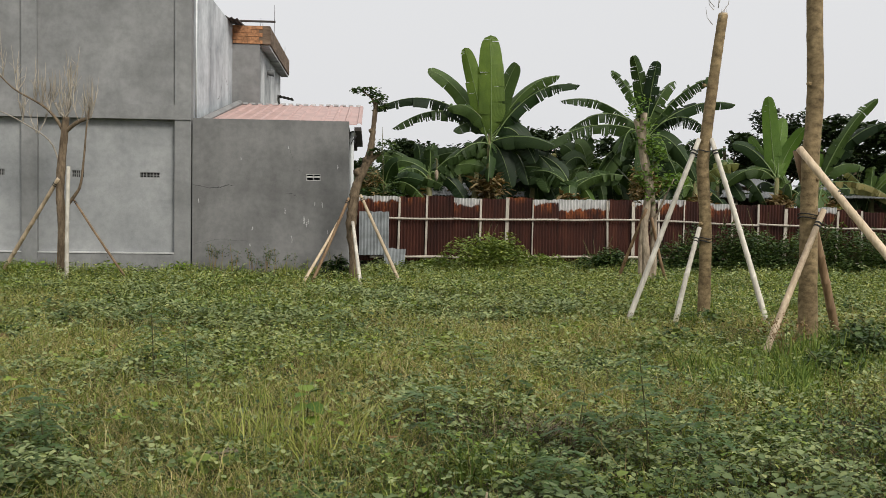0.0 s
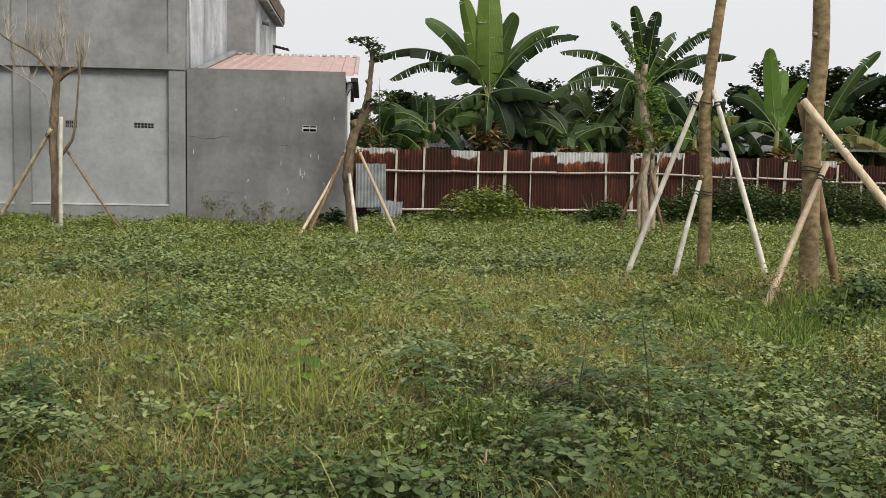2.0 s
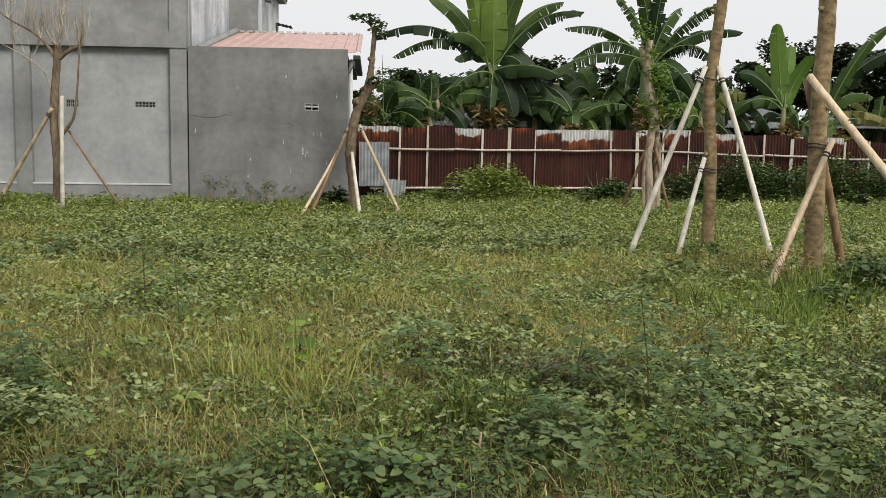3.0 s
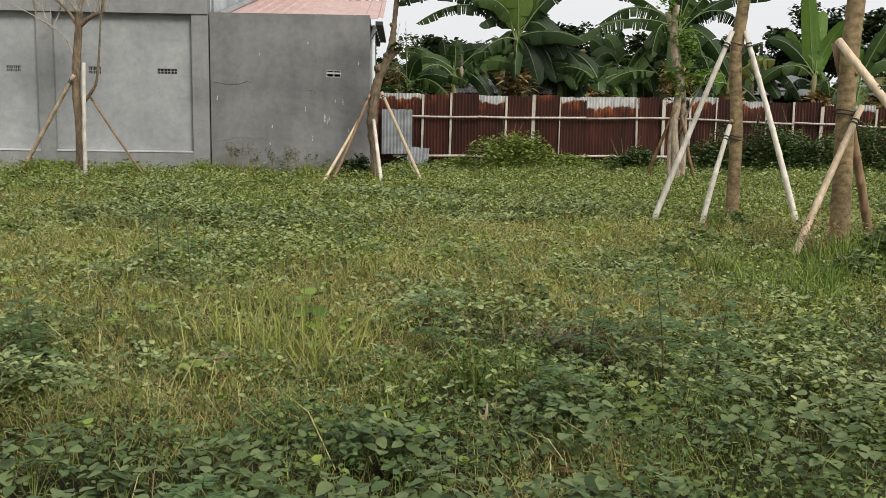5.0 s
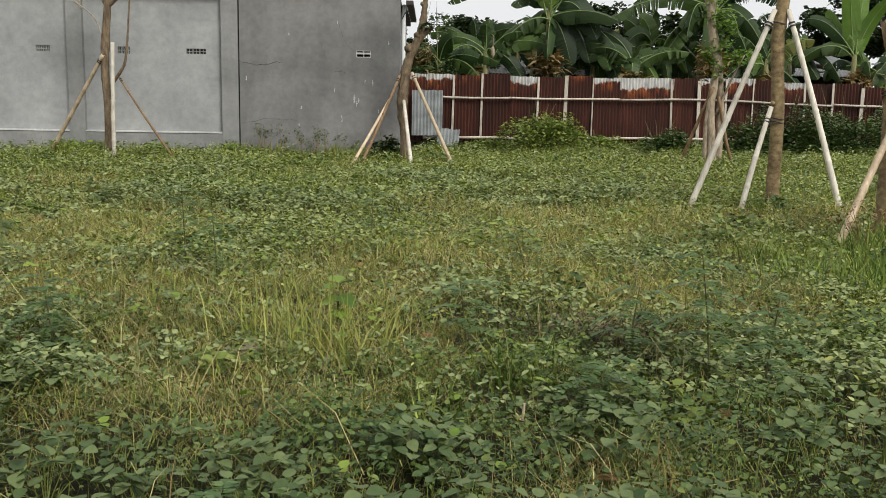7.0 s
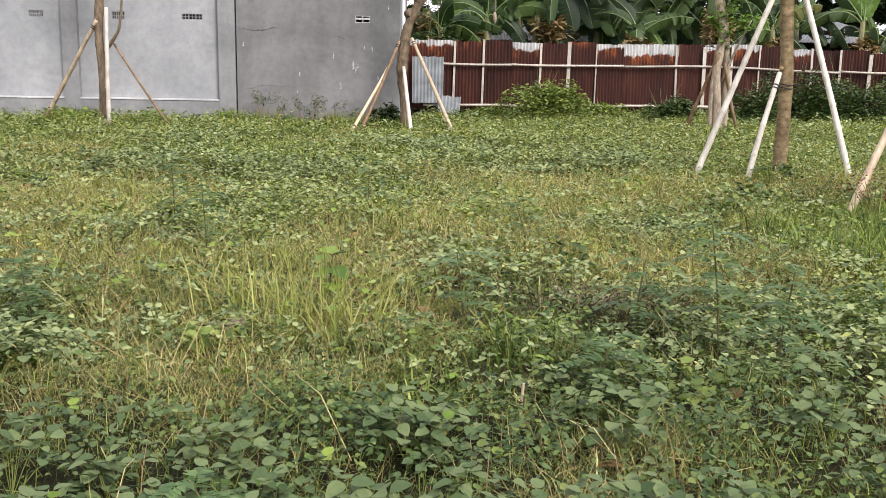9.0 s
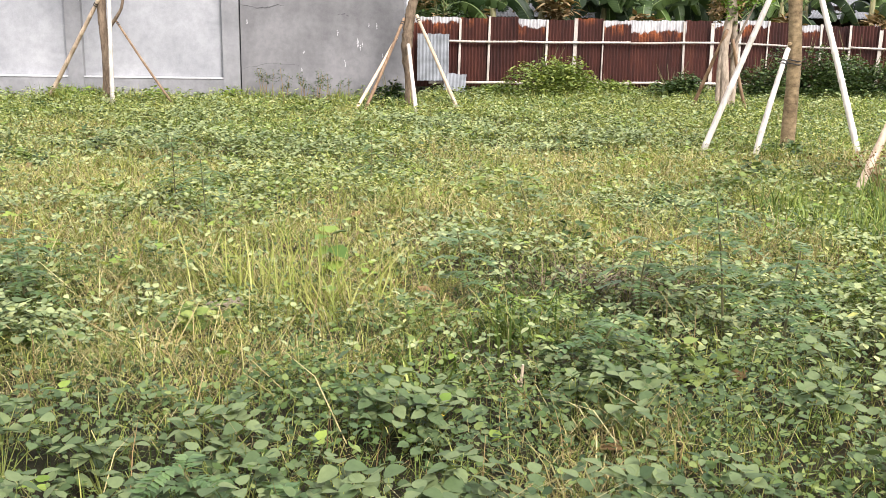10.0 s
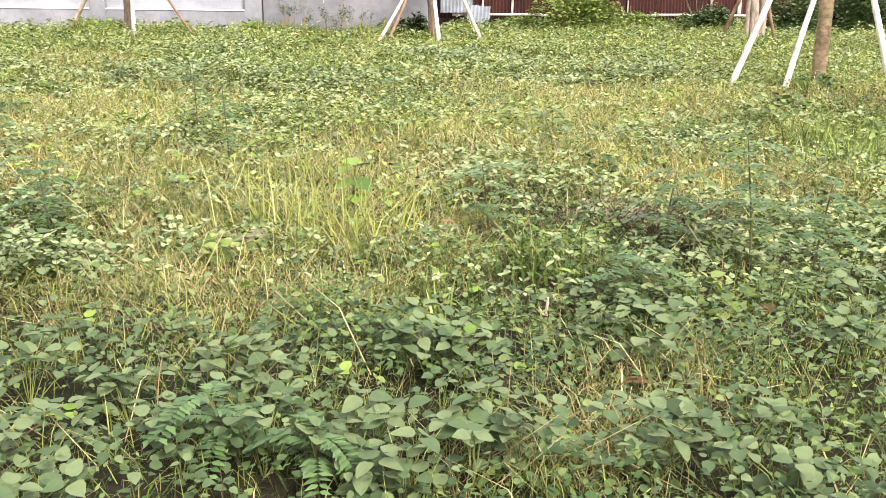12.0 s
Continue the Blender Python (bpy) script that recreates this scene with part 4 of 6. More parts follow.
    limbs = [([(0.02, 0, 2.82), (-0.17, 0, 3.12), (-0.43, -0.02, 3.36), (-0.92, -0.05, 3.63), (-1.21, -0.1, 3.90)], 0.035),
             ([(-0.05, 0, 2.12), (-0.25, -0.05, 2.66), (-0.82, -0.1, 3.04), (-1.27, -0.1, 3.25)], 0.018),
             ([(0.04, 0, 2.85), (0.27, -0.02, 3.02), (0.52, -0.03, 3.12)], 0.045),
             ([(0.09, -0.02, 1.44), (0.25, -0.05, 1.63), (0.36, -0.05, 1.85), (0.43, -0.05, 2.41), (0.47, -0.05, 2.88), (0.52, -0.05, 3.27)], 0.035),
             ([(0.05, 0, 3.10), (0.12, 0, 3.44), (0.16, 0, 3.75)], 0.028), ([(0.04, 0, 3.10), (-0.10, 0.05, 3.24), (-0.20, 0.06, 3.41)], 0.03)]
    for line, r in limbs:
        trunk_of(tl, line, [r, r * 0.75, r * 0.5, r * 0.35][:max(2, len(line) - 1)], M_BARK_GREY if r > 0.034 else M_TWIG, int(r * 1e4), 5, "limb", 8)
    roots = [(-0.43, 3.36), (-0.27, 3.25), (-0.20, 3.41), (0.05, 3.13), (0.16, 3.75), (0.16, 3.48), (0.52, 3.12), (0.52, 3.27), (0.47, 2.94), (-0.93, 3.63), (-0.82, 3.04), (-0.52, 2.81), (-1.21, 3.90), (0.07, 3.29), (-0.56, 3.44), (0.32, 3.04), (-0.08, 3.15)]
    for i in range(62):
        dx, dz = roots[i % len(roots)]
        l = rnd.uniform(0.45, 1.0)
        lean = rnd.uniform(-0.16, 0.16)
        o = Vector((dx, rnd.uniform(-0.05, 0.05), dz))
        m = o + Vector((lean * 0.7 + rnd.uniform(-0.08, 0.08), rnd.uniform(-0.12, 0.12), l * 0.45))
        part("twig", Shape().tube(fine_line([o, m, m + Vector((lean * 0.2, rnd.uniform(-0.1, 0.1), l * 0.5))], 3), [0.011, 0.010, 0.009, 0.008, 0.006, 0.005, 0.003], 5), M_TWIG, tl)
        for k in range(2):
            f = o.lerp(m, rnd.uniform(0.4, 1.0))
            e = f + Vector((rnd.uniform(-0.16, 0.16), rnd.uniform(-0.1, 0.1), l * rnd.uniform(0.15, 0.35)))
            part("twig", Shape().tube([f, (f + e) / 2 + Vector((0, 0, 0.02)), e], [0.007, 0.005, 0.003], 5), M_TWIG, tl)
    bamboo((-7.84, 19.10, 1.95), (-9.25, 19.55, 0.00), 0.040, M_BAMBOO, "pale bamboo prop on a leafless sapling", 0.06)
    bamboo((-7.61, 19.02, 2.17), (-7.50, 18.7, 0.00), 0.040, M_BAMBOO_PALE, "upright bleached bamboo prop on a leafless sapling", 0.0)
    bamboo((-7.56, 19.15, 1.53), (-6.20, 18.5, 0.00), 0.022, M_BAMBOO_BROWN, "thin brown bamboo prop on a leafless sapling", 0.03)
    bamboo((-7.89, 19.28, 1.81), (-7.95, 19.32, 0.00), 0.034, M_BAMBOO_BROWN, "upright brown bamboo prop on a leafless sapling", 0.05)


build_saplings()


# ---- banana plants behind the fence ----
def banana_leaf(parent, base, ctrl, tip, width, material, rnd, torn=0.3, face=(0, -1, 0.3), droop=0.25):
    """A long blade on a midrib that bends from base over ctrl to tip, split into strips where the wind tore it."""
    b, c, e = Vector(base), Vector(ctrl), Vector(tip)
    n = 44
    pts = [(1 - t) ** 2 * b + 2 * t * (1 - t) * c + t * t * e for t in [i / n for i in range(n + 1)]]
    sag = (e - b).length * (0.02 + 0.10 * min(1.0, droop))
    pts = [p - Vector((0, 0, sag * max(0.0, i / n - 0.6) ** 2 * 4.0)) for i, p in enumerate(pts)]
    hint = Vector(face).normalized()
    frames = []
    for i in range(n + 1):
        t = (pts[min(i + 1, n)] - pts[max(i - 1, 0)]).normalized()
        s = t.cross(hint)
        s = s.normalized() if s.length > 0.05 else Vector((1, 0, 0))
        frames.append((t, s, s.cross(t)))

    def half(i):
        q = i / n
        if q < 0.08:
            return 0.03 * width
        q = (q - 0.08) / 0.92
        return width * 0.5 * min(1, (q * 5.0) ** 0.6) * max(0.0, 1 - q ** 9) ** 0.5 * (1 - 0.25 * q) + 0.01

    s = Shape()
    places = []
    for side in (-1, 1):
        i = 1
        while i < n:
            run = max(1, int(rnd.expovariate(1.0) * (1.4 + 16 * (1 - torn) ** 2))) if torn > 0 else n
            j = min(n, i + run)
            gap = 0.0 if torn <= 0 else rnd.uniform(0.0, 0.5) * torn
            bend = droop + rnd.uniform(-0.25, 0.85) * torn
            reach = 1 - rnd.uniform(0, 0.38) * torn * rnd.random()
            k = len(s.v)
            for m in range(i, j + 1):
                t, sv, nv = frames[m]
                w = half(m) * reach
                slide = (0.10 * w) * t
                if m == j:
                    slide = slide - t * gap * (pts[1] - pts[0]).length
                inner = pts[m]
                for q, fall in ((0, 0), (0.5, 0.35), (1.0, 1.0)):
                    down = nv * (-math.sin(bend) * w * q * (0.4 + 0.6 * fall)) + Vector((0, 0, -0.12 * torn * w * fall))
                    s.v.append(tuple(inner + sv * side * w * q * math.cos(bend) + down + slide * q))
                    places.append((m / n + 0.10 * q, side * q))
            for m in range(j - i):
                for q in range(2):
                    a = k + m * 3 + q
                    face_ = (a, a + 1, a + 4, a + 3)
                    s.f.append(face_ if side > 0 else face_[::-1])
            i = j
    leaf = part("leaf", s, material, parent, "", True)
    layer = leaf.data.uv_layers.new(name="UVMap")
    size = (e - b).length
    at = np.array(places)[np.array([l.vertex_index for l in leaf.data.loops])]
    at[:, 0] *= size
    layer.data.foreach_set("uv", at.astype(np.float32).ravel())
    part("midrib", Shape().tube(pts, [0.020 * (1 - 0.85 * i / n) for i in range(n + 1)], 5), M_RIB, leaf, "", True)
    return leaf


def banana_plant(x, y, crown, tips, label, seed, stems=1, dead=True, hanging=0):
    """tips: (dx, dz, arch, width, facing 0..1, torn, tone) of each leaf, from the crown."""
    rnd = random.Random(seed)
    plant = thing("banana_plant", (x, y, 0), label, "banana plant", "banana plants behind the fence")
    for k in range(stems):
        ox, oy = (0, 0) if k == 0 else (rnd.uniform(-0.5, 0.5), rnd.uniform(-0.2, 0.5))
        h = crown * (1 if k == 0 else rnd.uniform(0.6, 0.85))
        part("pseudostem", Shape().tube([(ox, oy, -0.05), (ox * 0.9, oy, h * 0.5), (ox * 0.7, oy, h)], [0.13, 0.11, 0.06], 10, 0.06, k), M_STEM, plant, "", True)
    for dx, dz, arch, w, facing, torn, tone in tips:
        dy = rnd.uniform(-0.5, 0.5) - (0.25 if dz < 0 else 0)
        b = Vector((rnd.uniform(-0.06, 0.06), rnd.uniform(-0.06, 0.06), crown - rnd.uniform(0.0, 0.3)))
        e = Vector((dx, dy, crown + dz))
        c = (b + e) / 2 + Vector((-dx * 0.12 + rnd.uniform(-0.12, 0.12), rnd.uniform(-0.3, 0.3), arch + abs(dx) * 0.10 + rnd.uniform(-0.1, 0.1)))
        # tone 2 takes the leaf copy with the light painted in
        m = M_BANANA_BRIGHT if tone == 1 else M_BANANA_LIT if tone == 2 else (M_BANANA_OLD if tone < 0 else M_BANANA)
        hint = Vector((rnd.uniform(-0.3, 0.3), -1, 0.2)) * facing + Vector((0, -0.35, 1)) * (1 - facing)
        banana_leaf(plant, b, c, e, w * 1.22, m, rnd, min(0.9, torn + 0.18) if facing < 0.75 else torn, hint, 0.12 + 1.0 * (1 - facing))
    for k in range(hanging):
        a = k * 2.4 + rnd.uniform(-0.5, 0.5)
        l = rnd.uniform(0.9, 1.5)
        b = Vector((rnd.uniform(-0.3, 0.3), rnd.uniform(-0.2, 0.2), crown - rnd.uniform(0.1, 0.9)))
        e = Vector((b.x + math.cos(a) * l, math.sin(a) * l * 0.8, crown - rnd.uniform(0.5, 1.7)))
        c = (b + e) / 2 + Vector((math.cos(a) * 0.25, math.sin(a) * 0.25, rnd.uniform(0.6, 1.1)))
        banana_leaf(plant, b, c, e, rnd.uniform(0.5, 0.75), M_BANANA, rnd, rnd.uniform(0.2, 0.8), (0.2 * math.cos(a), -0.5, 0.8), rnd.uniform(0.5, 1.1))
    if dead:
        leaf_cloud(plant, "dead_leaves", (0.0, -0.55, crown * 0.42 + 0.6), (0.42, 0.25, 0.34), 300, (0.10, 0.34), M_BANANA_DEAD, seed + 3, LANCE, label="brown dried banana leaves")
    return plant


def build_bananas():
    banana_plant(0.27, 28.0, 3.52, [
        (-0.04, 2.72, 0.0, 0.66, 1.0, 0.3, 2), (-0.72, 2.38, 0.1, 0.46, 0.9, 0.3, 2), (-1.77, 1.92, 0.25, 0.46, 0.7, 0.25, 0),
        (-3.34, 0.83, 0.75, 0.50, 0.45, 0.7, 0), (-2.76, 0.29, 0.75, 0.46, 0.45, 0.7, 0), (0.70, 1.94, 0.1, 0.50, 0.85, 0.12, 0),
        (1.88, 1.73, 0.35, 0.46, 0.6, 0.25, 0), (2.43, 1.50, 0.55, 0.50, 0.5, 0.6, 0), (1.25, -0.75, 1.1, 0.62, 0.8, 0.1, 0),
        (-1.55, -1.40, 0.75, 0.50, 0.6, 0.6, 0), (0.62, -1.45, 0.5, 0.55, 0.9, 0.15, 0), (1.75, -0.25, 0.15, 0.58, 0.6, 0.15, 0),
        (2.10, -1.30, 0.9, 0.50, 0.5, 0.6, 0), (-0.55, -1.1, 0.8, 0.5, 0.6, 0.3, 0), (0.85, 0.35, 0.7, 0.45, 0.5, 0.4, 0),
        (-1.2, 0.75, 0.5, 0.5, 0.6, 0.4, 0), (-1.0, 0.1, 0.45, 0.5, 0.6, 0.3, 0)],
        "tall banana plant with broad upright green leaves behind the fence", 31, 3, True, 6)
    banana_plant(4.60, 28.5, 3.67, [
        (-0.47, 2.12, 0.1, 0.42, 0.8, 0.6, 0), (0.20, 1.98, 0.05, 0.46, 0.8, 0.5, 0), (-1.02, 1.75, 0.1, 0.36, 0.7, 0.7, 0),
        (0.76, 1.50, 0.25, 0.44, 0.6, 0.4, 0), (1.80, 1.62, 0.25, 0.50, 0.55, 0.6, 0), (2.45, 0.92, 0.25, 0.46, 0.55, 0.4, 0),
        (-2.18, 0.10, 0.65, 0.52, 0.5, 0.55, 0), (1.68, 0.10, 0.7, 0.55, 0.5, 0.7, 0), (-2.95, -0.40, 0.5, 0.5, 0.5, 0.5, 0),
        (1.45, -1.55, 1.0, 0.55, 0.7, 0.4, 0), (-1.48, -1.60, 0.8, 0.55, 0.7, 0.4, 0), (-0.2, -1.9, 0.6, 0.5, 0.8, 0.3, 0),
        (0.55, -0.6, 0.7, 0.62, 0.8, 0.15, 0), (-2.4, 0.95, 0.45, 0.42, 0.5, 0.6, 0), (-0.9, -0.6, 0.6, 0.5, 0.7, 0.3, 0), (0.9, 0.35, 0.5, 0.55, 0.8, 0.2, 0)],
        "tall banana plant with wind-torn dark leaves behind the fence", 32, 3, True, 8)
    banana_plant(8.32, 29.0, 2.46, [
        (-0.36, 2.30, 0.0, 0.44, 1.0, 0.25, 1), (-0.72, 1.20, 0.0, 0.32, 1.0, 0.12, 1), (0.66, 1.42, 0.0, 0.36, 1.0, 0.05, 1),
        (0.22, 1.75, 0.0, 0.36, 1.0, 0.12, 1), (-1.22, 1.00, 0.3, 0.42, 0.7, 0.3, 0), (-1.5, -0.25, 0.6, 0.45, 0.6, 0.4, 0),
        (-0.2, 0.5, 0.2, 0.5, 0.9, 0.1, 1), (0.4, -0.4, 0.4, 0.5, 0.7, 0.3, 0), (-0.9, 0.1, 0.4, 0.5, 0.7, 0.2, 0)],
        "young banana plant with bright upright leaves behind the fence", 33, 2, True, 4)
    banana_plant(9.49, 29.2, 2.40, [
        (0.0, 2.40, 0.0, 0.36, 0.7, 0.7, 1), (1.45, 2.40, 0.1, 0.42, 0.7, 0.4, 0), (1.62, 1.72, 0.15, 0.50, 0.6, 0.3, 0),
        (0.9, 0.9, 0.3, 0.45, 0.6, 0.3, 0), (1.3, 0.45, 0.3, 0.45, 0.5, 0.4, 0), (0.5, -0.2, 0.5, 0.5, 0.6, 0.3, 0),
        (1.9, -0.35, 0.25, 0.34, 0.35, 0.8, -1), (2.3, -0.65, 0.2, 0.32, 0.35, 0.8, -1), (-0.6, -0.4, 0.4, 0.5, 0.7, 0.3, 0)],
        "banana plant with slanting and yellowing leaves behind the fence", 34, 2, True, 5)
    rnd = random.Random(77)
    for i, (x, y, h) in enumerate(((-2.47, 27.0, 2.1), (-1.35, 27.6, 2.35), (-1.81, 29.2, 2.5), (1.48, 28.6, 2.3), (2.46, 27.9, 2.2), (3.03, 29.4, 2.7), (5.92, 28.2, 2.3), (6.79, 29.6, 2.4), (5.62, 30.2, 2.8), (11.07, 29.4, 2.0), (-0.65, 30.2, 2.6), (3.76, 30.5, 2.7), (0.9, 29.6, 2.4))):
        tips = []
        for k in range(13):
            a = rnd.uniform(-1.1, 1.1)
            l = rnd.uniform(0.9, 1.75)
            up = rnd.random()
            dz = l * math.cos(a * 1.4) * 0.62 if up > 0.62 else -rnd.uniform(0.3, 1.35)
            tips.append((l * math.sin(a * 1.4), dz, 0.25 + 0.55 * (dz < 0), rnd.uniform(0.34, 0.54), rnd.uniform(0.25, 0.95), rnd.uniform(0.2, 0.8), 1 if (k == 0 and i in (1, 4)) else 2 if k == 3 else -1 if k == 9 and i % 3 == 0 else 0))
        banana_plant(x, y, h, tips, "low dark green banana plant behind the fence", 50 + i, 1, i % 2 == 0)
    flower = thing("banana_flower", (-1.11, 26.9, 2.18), "purple-brown hanging banana flower bud", "banana flower")
    part("stalk", Shape().tube(fine_line([(-0.05, 0.2, 0.6), (0.0, 0.05, 0.55), (0.0, 0, 0.25)], 4), [0.018] * 9, 6), M_STEM, flower, "", True)
    part("bud", Shape().tube([(0, 0, 0.30), (0, 0, 0.22), (0, 0, 0.10), (0, 0, 0.0)], [0.02, 0.055, 0.05, 0.01], 10), M_BARK_PALE, flower, "pale brown bud", True)


build_bananas()


# ---- sheds and thicket behind the fence ----
def shed(x, y, w, d, z, rise, turn, roof, label):
    ob = thing("shed", (x, y, 0), label, "shed", "low sheds behind the fence", turn=turn)
    part("wall", Shape().box(0.1, w - 0.1, d * 0.6, d * 0.6 + 0.1, 0, z + rise * 0.6 - 0.06), M_FASCIA, ob)
    for u in (0.2, w / 2, w - 0.2):
        part("post", Shape().box(u - 0.04, u + 0.04, 0.15, 0.23, -0.05, z + 0.01), M_POST, ob)
    part("rear_wall", Shape().box(0.1, w - 0.1, d - 0.3, d - 0.2, 0, z + rise - 0.12), M_FASCIA, ob)
    n = max(2, round(w / 0.8))
    for i in range(n):
        part("roof_sheet", ribbed(w / n - 0.004, d, rise, 0.09, 0.018, 0.45), roof, ob, at=pose(i * w / n, 0, z + 0.006 * (i % 2), 0.6 * (i % 3) - 0.5, 0, 0))


shed(-3.17, 28.3, 4.6, 3.0, 1.82, 0.45, 6, M_METAL, "low shed with a grey corrugated roof behind the fence")
shed(6.57, 32.5, 2.9, 2.6, 2.30, 0.40, 8, M_METAL, "low shed with a dull grey roof behind the fence")
shed(5.91, 30.3, 3.4, 1.8, 1.90, 0.22, 6, M_METAL, "low shed with a grey corrugated roof behind the fence")
shed(9.52, 28.6, 4.2, 2.6, 1.92, 0.40, 4, M_METAL, "low shed with a grey corrugated roof behind the fence")


def bush(name, x, y, radius, height, count, size, material, label, category, group, seed, template=OVAL, stems=5):
    ob = thing(name, (x, y, 0), label, category, group)
    rng = np.random.default_rng(seed)
    lobes = rng.uniform(-0.6, 0.6, (7, 2)) * radius
    n = count // 7
    allp = []
    for k, (lx, ly) in enumerate(lobes):
        d = rng.normal(size=(n, 3))
        d /= np.linalg.norm(d, axis=1)[:, None]
        d[:, 2] = np.abs(d[:, 2])
        r = rng.uniform(0.4, 1.0, (n, 1)) ** 0.5
        hk = height * rng.uniform(0.6, 1.0)
        allp.append(d * r * np.array([radius * 0.55, radius * 0.45, hk]) + np.array([lx, ly * 0.7, 0.02]))
    p = np.concatenate(allp)
    bulk("leaves", leaves_at(rng, p, template[0], size, (-0.5, 0.6)), template[1], material, "", "", ob)
    rnd = random.Random(seed)
    for k in range(stems):
        a, l = rnd.uniform(0, 6.28), height * rnd.uniform(0.8, 1.25)
        e = Vector((math.cos(a) * radius * 0.5, math.sin(a) * radius * 0.4, l))
        part("stem", Shape().tube([(0, 0, 0), e * 0.5 + Vector((0, 0, 0.05)), e], [0.012, 0.009, 0.004], 5), M_STEM, ob)
    return ob


for i, (x, y, r, h, n) in enumerate(((0.07, 23.55, 1.0, 0.56, 3000), (2.89, 23.7, 0.60, 0.36, 1300), (5.80, 24.7, 0.95, 0.85, 2600), (7.06, 24.9, 1.0, 0.88, 2600), (8.32, 25.3, 0.9, 0.92, 2200), (9.82, 25.8, 1.1, 0.80, 2400), (4.78, 24.4, 0.6, 0.55, 1200), (11.37, 26.2, 1.1, 0.85, 1800), (-0.86, 23.4, 0.5, 0.22, 700), (1.52, 24.4, 0.6, 0.35, 900))):
    bush("shrub", x, y, r * 1.15, h * (2.0 if i in (0, 1) else 1.5), int(n * 2.0), (0.04, 0.095), M_SHRUB if i in (0, 8, 9) else M_DARKWEED, "low leafy green shrub at the foot of the fence", "shrub", "shrubs along the fence", 100 + i, OVAL)
for i, (x, y, r, h) in enumerate(((4.55, 10.9, 0.55, 0.34), (5.15, 10.5, 0.6, 0.36), (4.9, 11.5, 0.5, 0.4), (3.75, 9.7, 0.45, 0.28), (5.0, 9.6, 0.5, 0.26), (3.3, 13.7, 0.3, 0.2))):
    bush("weed_bush", x, y, r, h, 900, (0.035, 0.08), M_DARKWEED, "dark leafy weeds round the foot of a sapling", "weed", "weeds round the saplings", 160 + i)
bush("shrub", -2.69, 20.35, 0.35, 0.55, 700, (0.05, 0.10), M_VINE, "dark leafy shrub at the foot of a crooked sapling", "shrub", "", 121)
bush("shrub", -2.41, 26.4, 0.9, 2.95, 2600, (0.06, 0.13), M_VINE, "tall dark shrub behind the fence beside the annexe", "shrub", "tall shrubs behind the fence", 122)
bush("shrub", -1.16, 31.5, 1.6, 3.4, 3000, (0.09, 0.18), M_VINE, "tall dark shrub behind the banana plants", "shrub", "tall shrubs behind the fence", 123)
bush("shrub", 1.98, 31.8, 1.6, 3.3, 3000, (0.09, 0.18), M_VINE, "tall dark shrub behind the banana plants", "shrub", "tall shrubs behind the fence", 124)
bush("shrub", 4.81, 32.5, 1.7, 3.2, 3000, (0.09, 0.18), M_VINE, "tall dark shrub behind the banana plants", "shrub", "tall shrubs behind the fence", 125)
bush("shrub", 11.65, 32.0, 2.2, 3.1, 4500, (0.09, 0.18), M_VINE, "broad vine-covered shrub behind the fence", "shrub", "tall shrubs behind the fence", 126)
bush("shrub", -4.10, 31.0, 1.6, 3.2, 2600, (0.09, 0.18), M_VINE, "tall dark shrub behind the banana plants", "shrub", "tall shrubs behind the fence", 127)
bush("shrub", 9.13, 27.7, 0.9, 2.0, 1600, (0.07, 0.14), M_SHRUB, "leafy shrub rising above the fence", "shrub", "tall shrubs behind the fence", 128)


# added dark shrubs that stand in for the deep shade between the banana plants
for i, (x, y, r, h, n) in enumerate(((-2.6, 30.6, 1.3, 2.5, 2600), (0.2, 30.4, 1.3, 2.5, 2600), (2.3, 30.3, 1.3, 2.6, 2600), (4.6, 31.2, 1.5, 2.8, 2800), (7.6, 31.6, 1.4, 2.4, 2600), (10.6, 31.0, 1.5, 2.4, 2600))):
    bush("shrub", x, y, r, h, n, (0.09, 0.18), M_VINE, "dense dark shrub added to darken the gaps behind the banana plants", "shrub", "tall shrubs behind the fence", 140 + i)


def far_tree(x, y, height, spread, seed):
    ob = thing("tree", (x, y, 0), "distant dark green broadleaf tree beyond the banana plants", "tree", "distant trees")
    rng = np.random.default_rng(seed)
    part("trunk", Shape().tube([(0, 0, -0.1), (0.1, 0, height * 0.35), (0, 0.1, height * 0.75)], [0.28, 0.22, 0.08], 9, 0.08, seed), M_BARK_GREY, ob, "", True)
    places = []
    for k in range(15):
        c = np.array([rng.uniform(-1, 1) * spread * 0.75, rng.uniform(-1, 1) * spread * 0.5, height * rng.uniform(0.22, 0.86)])
        r = spread * rng.uniform(0.22, 0.42)
        top = c[2] + r * 0.8
        if top > height:
            c[2] -= top - height
        d = rng.normal(size=(420, 3))
        d /= np.linalg.norm(d, axis=1)[:, None]
        places.append(c + d * (rng.uniform(0.45, 1.08, (420, 1))) * r * np.array([1, 1, 0.8]))
        if k < 5:
            part("limb", Shape().tube([(0.05, 0, height * 0.3), tuple(c * 0.6 + np.array([0, 0, height * 0.15])), tuple(c)], [0.1, 0.06, 0.02], 6), M_BARK_GREY, ob)
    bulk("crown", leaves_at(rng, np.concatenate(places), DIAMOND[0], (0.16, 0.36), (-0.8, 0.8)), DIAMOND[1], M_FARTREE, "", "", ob)


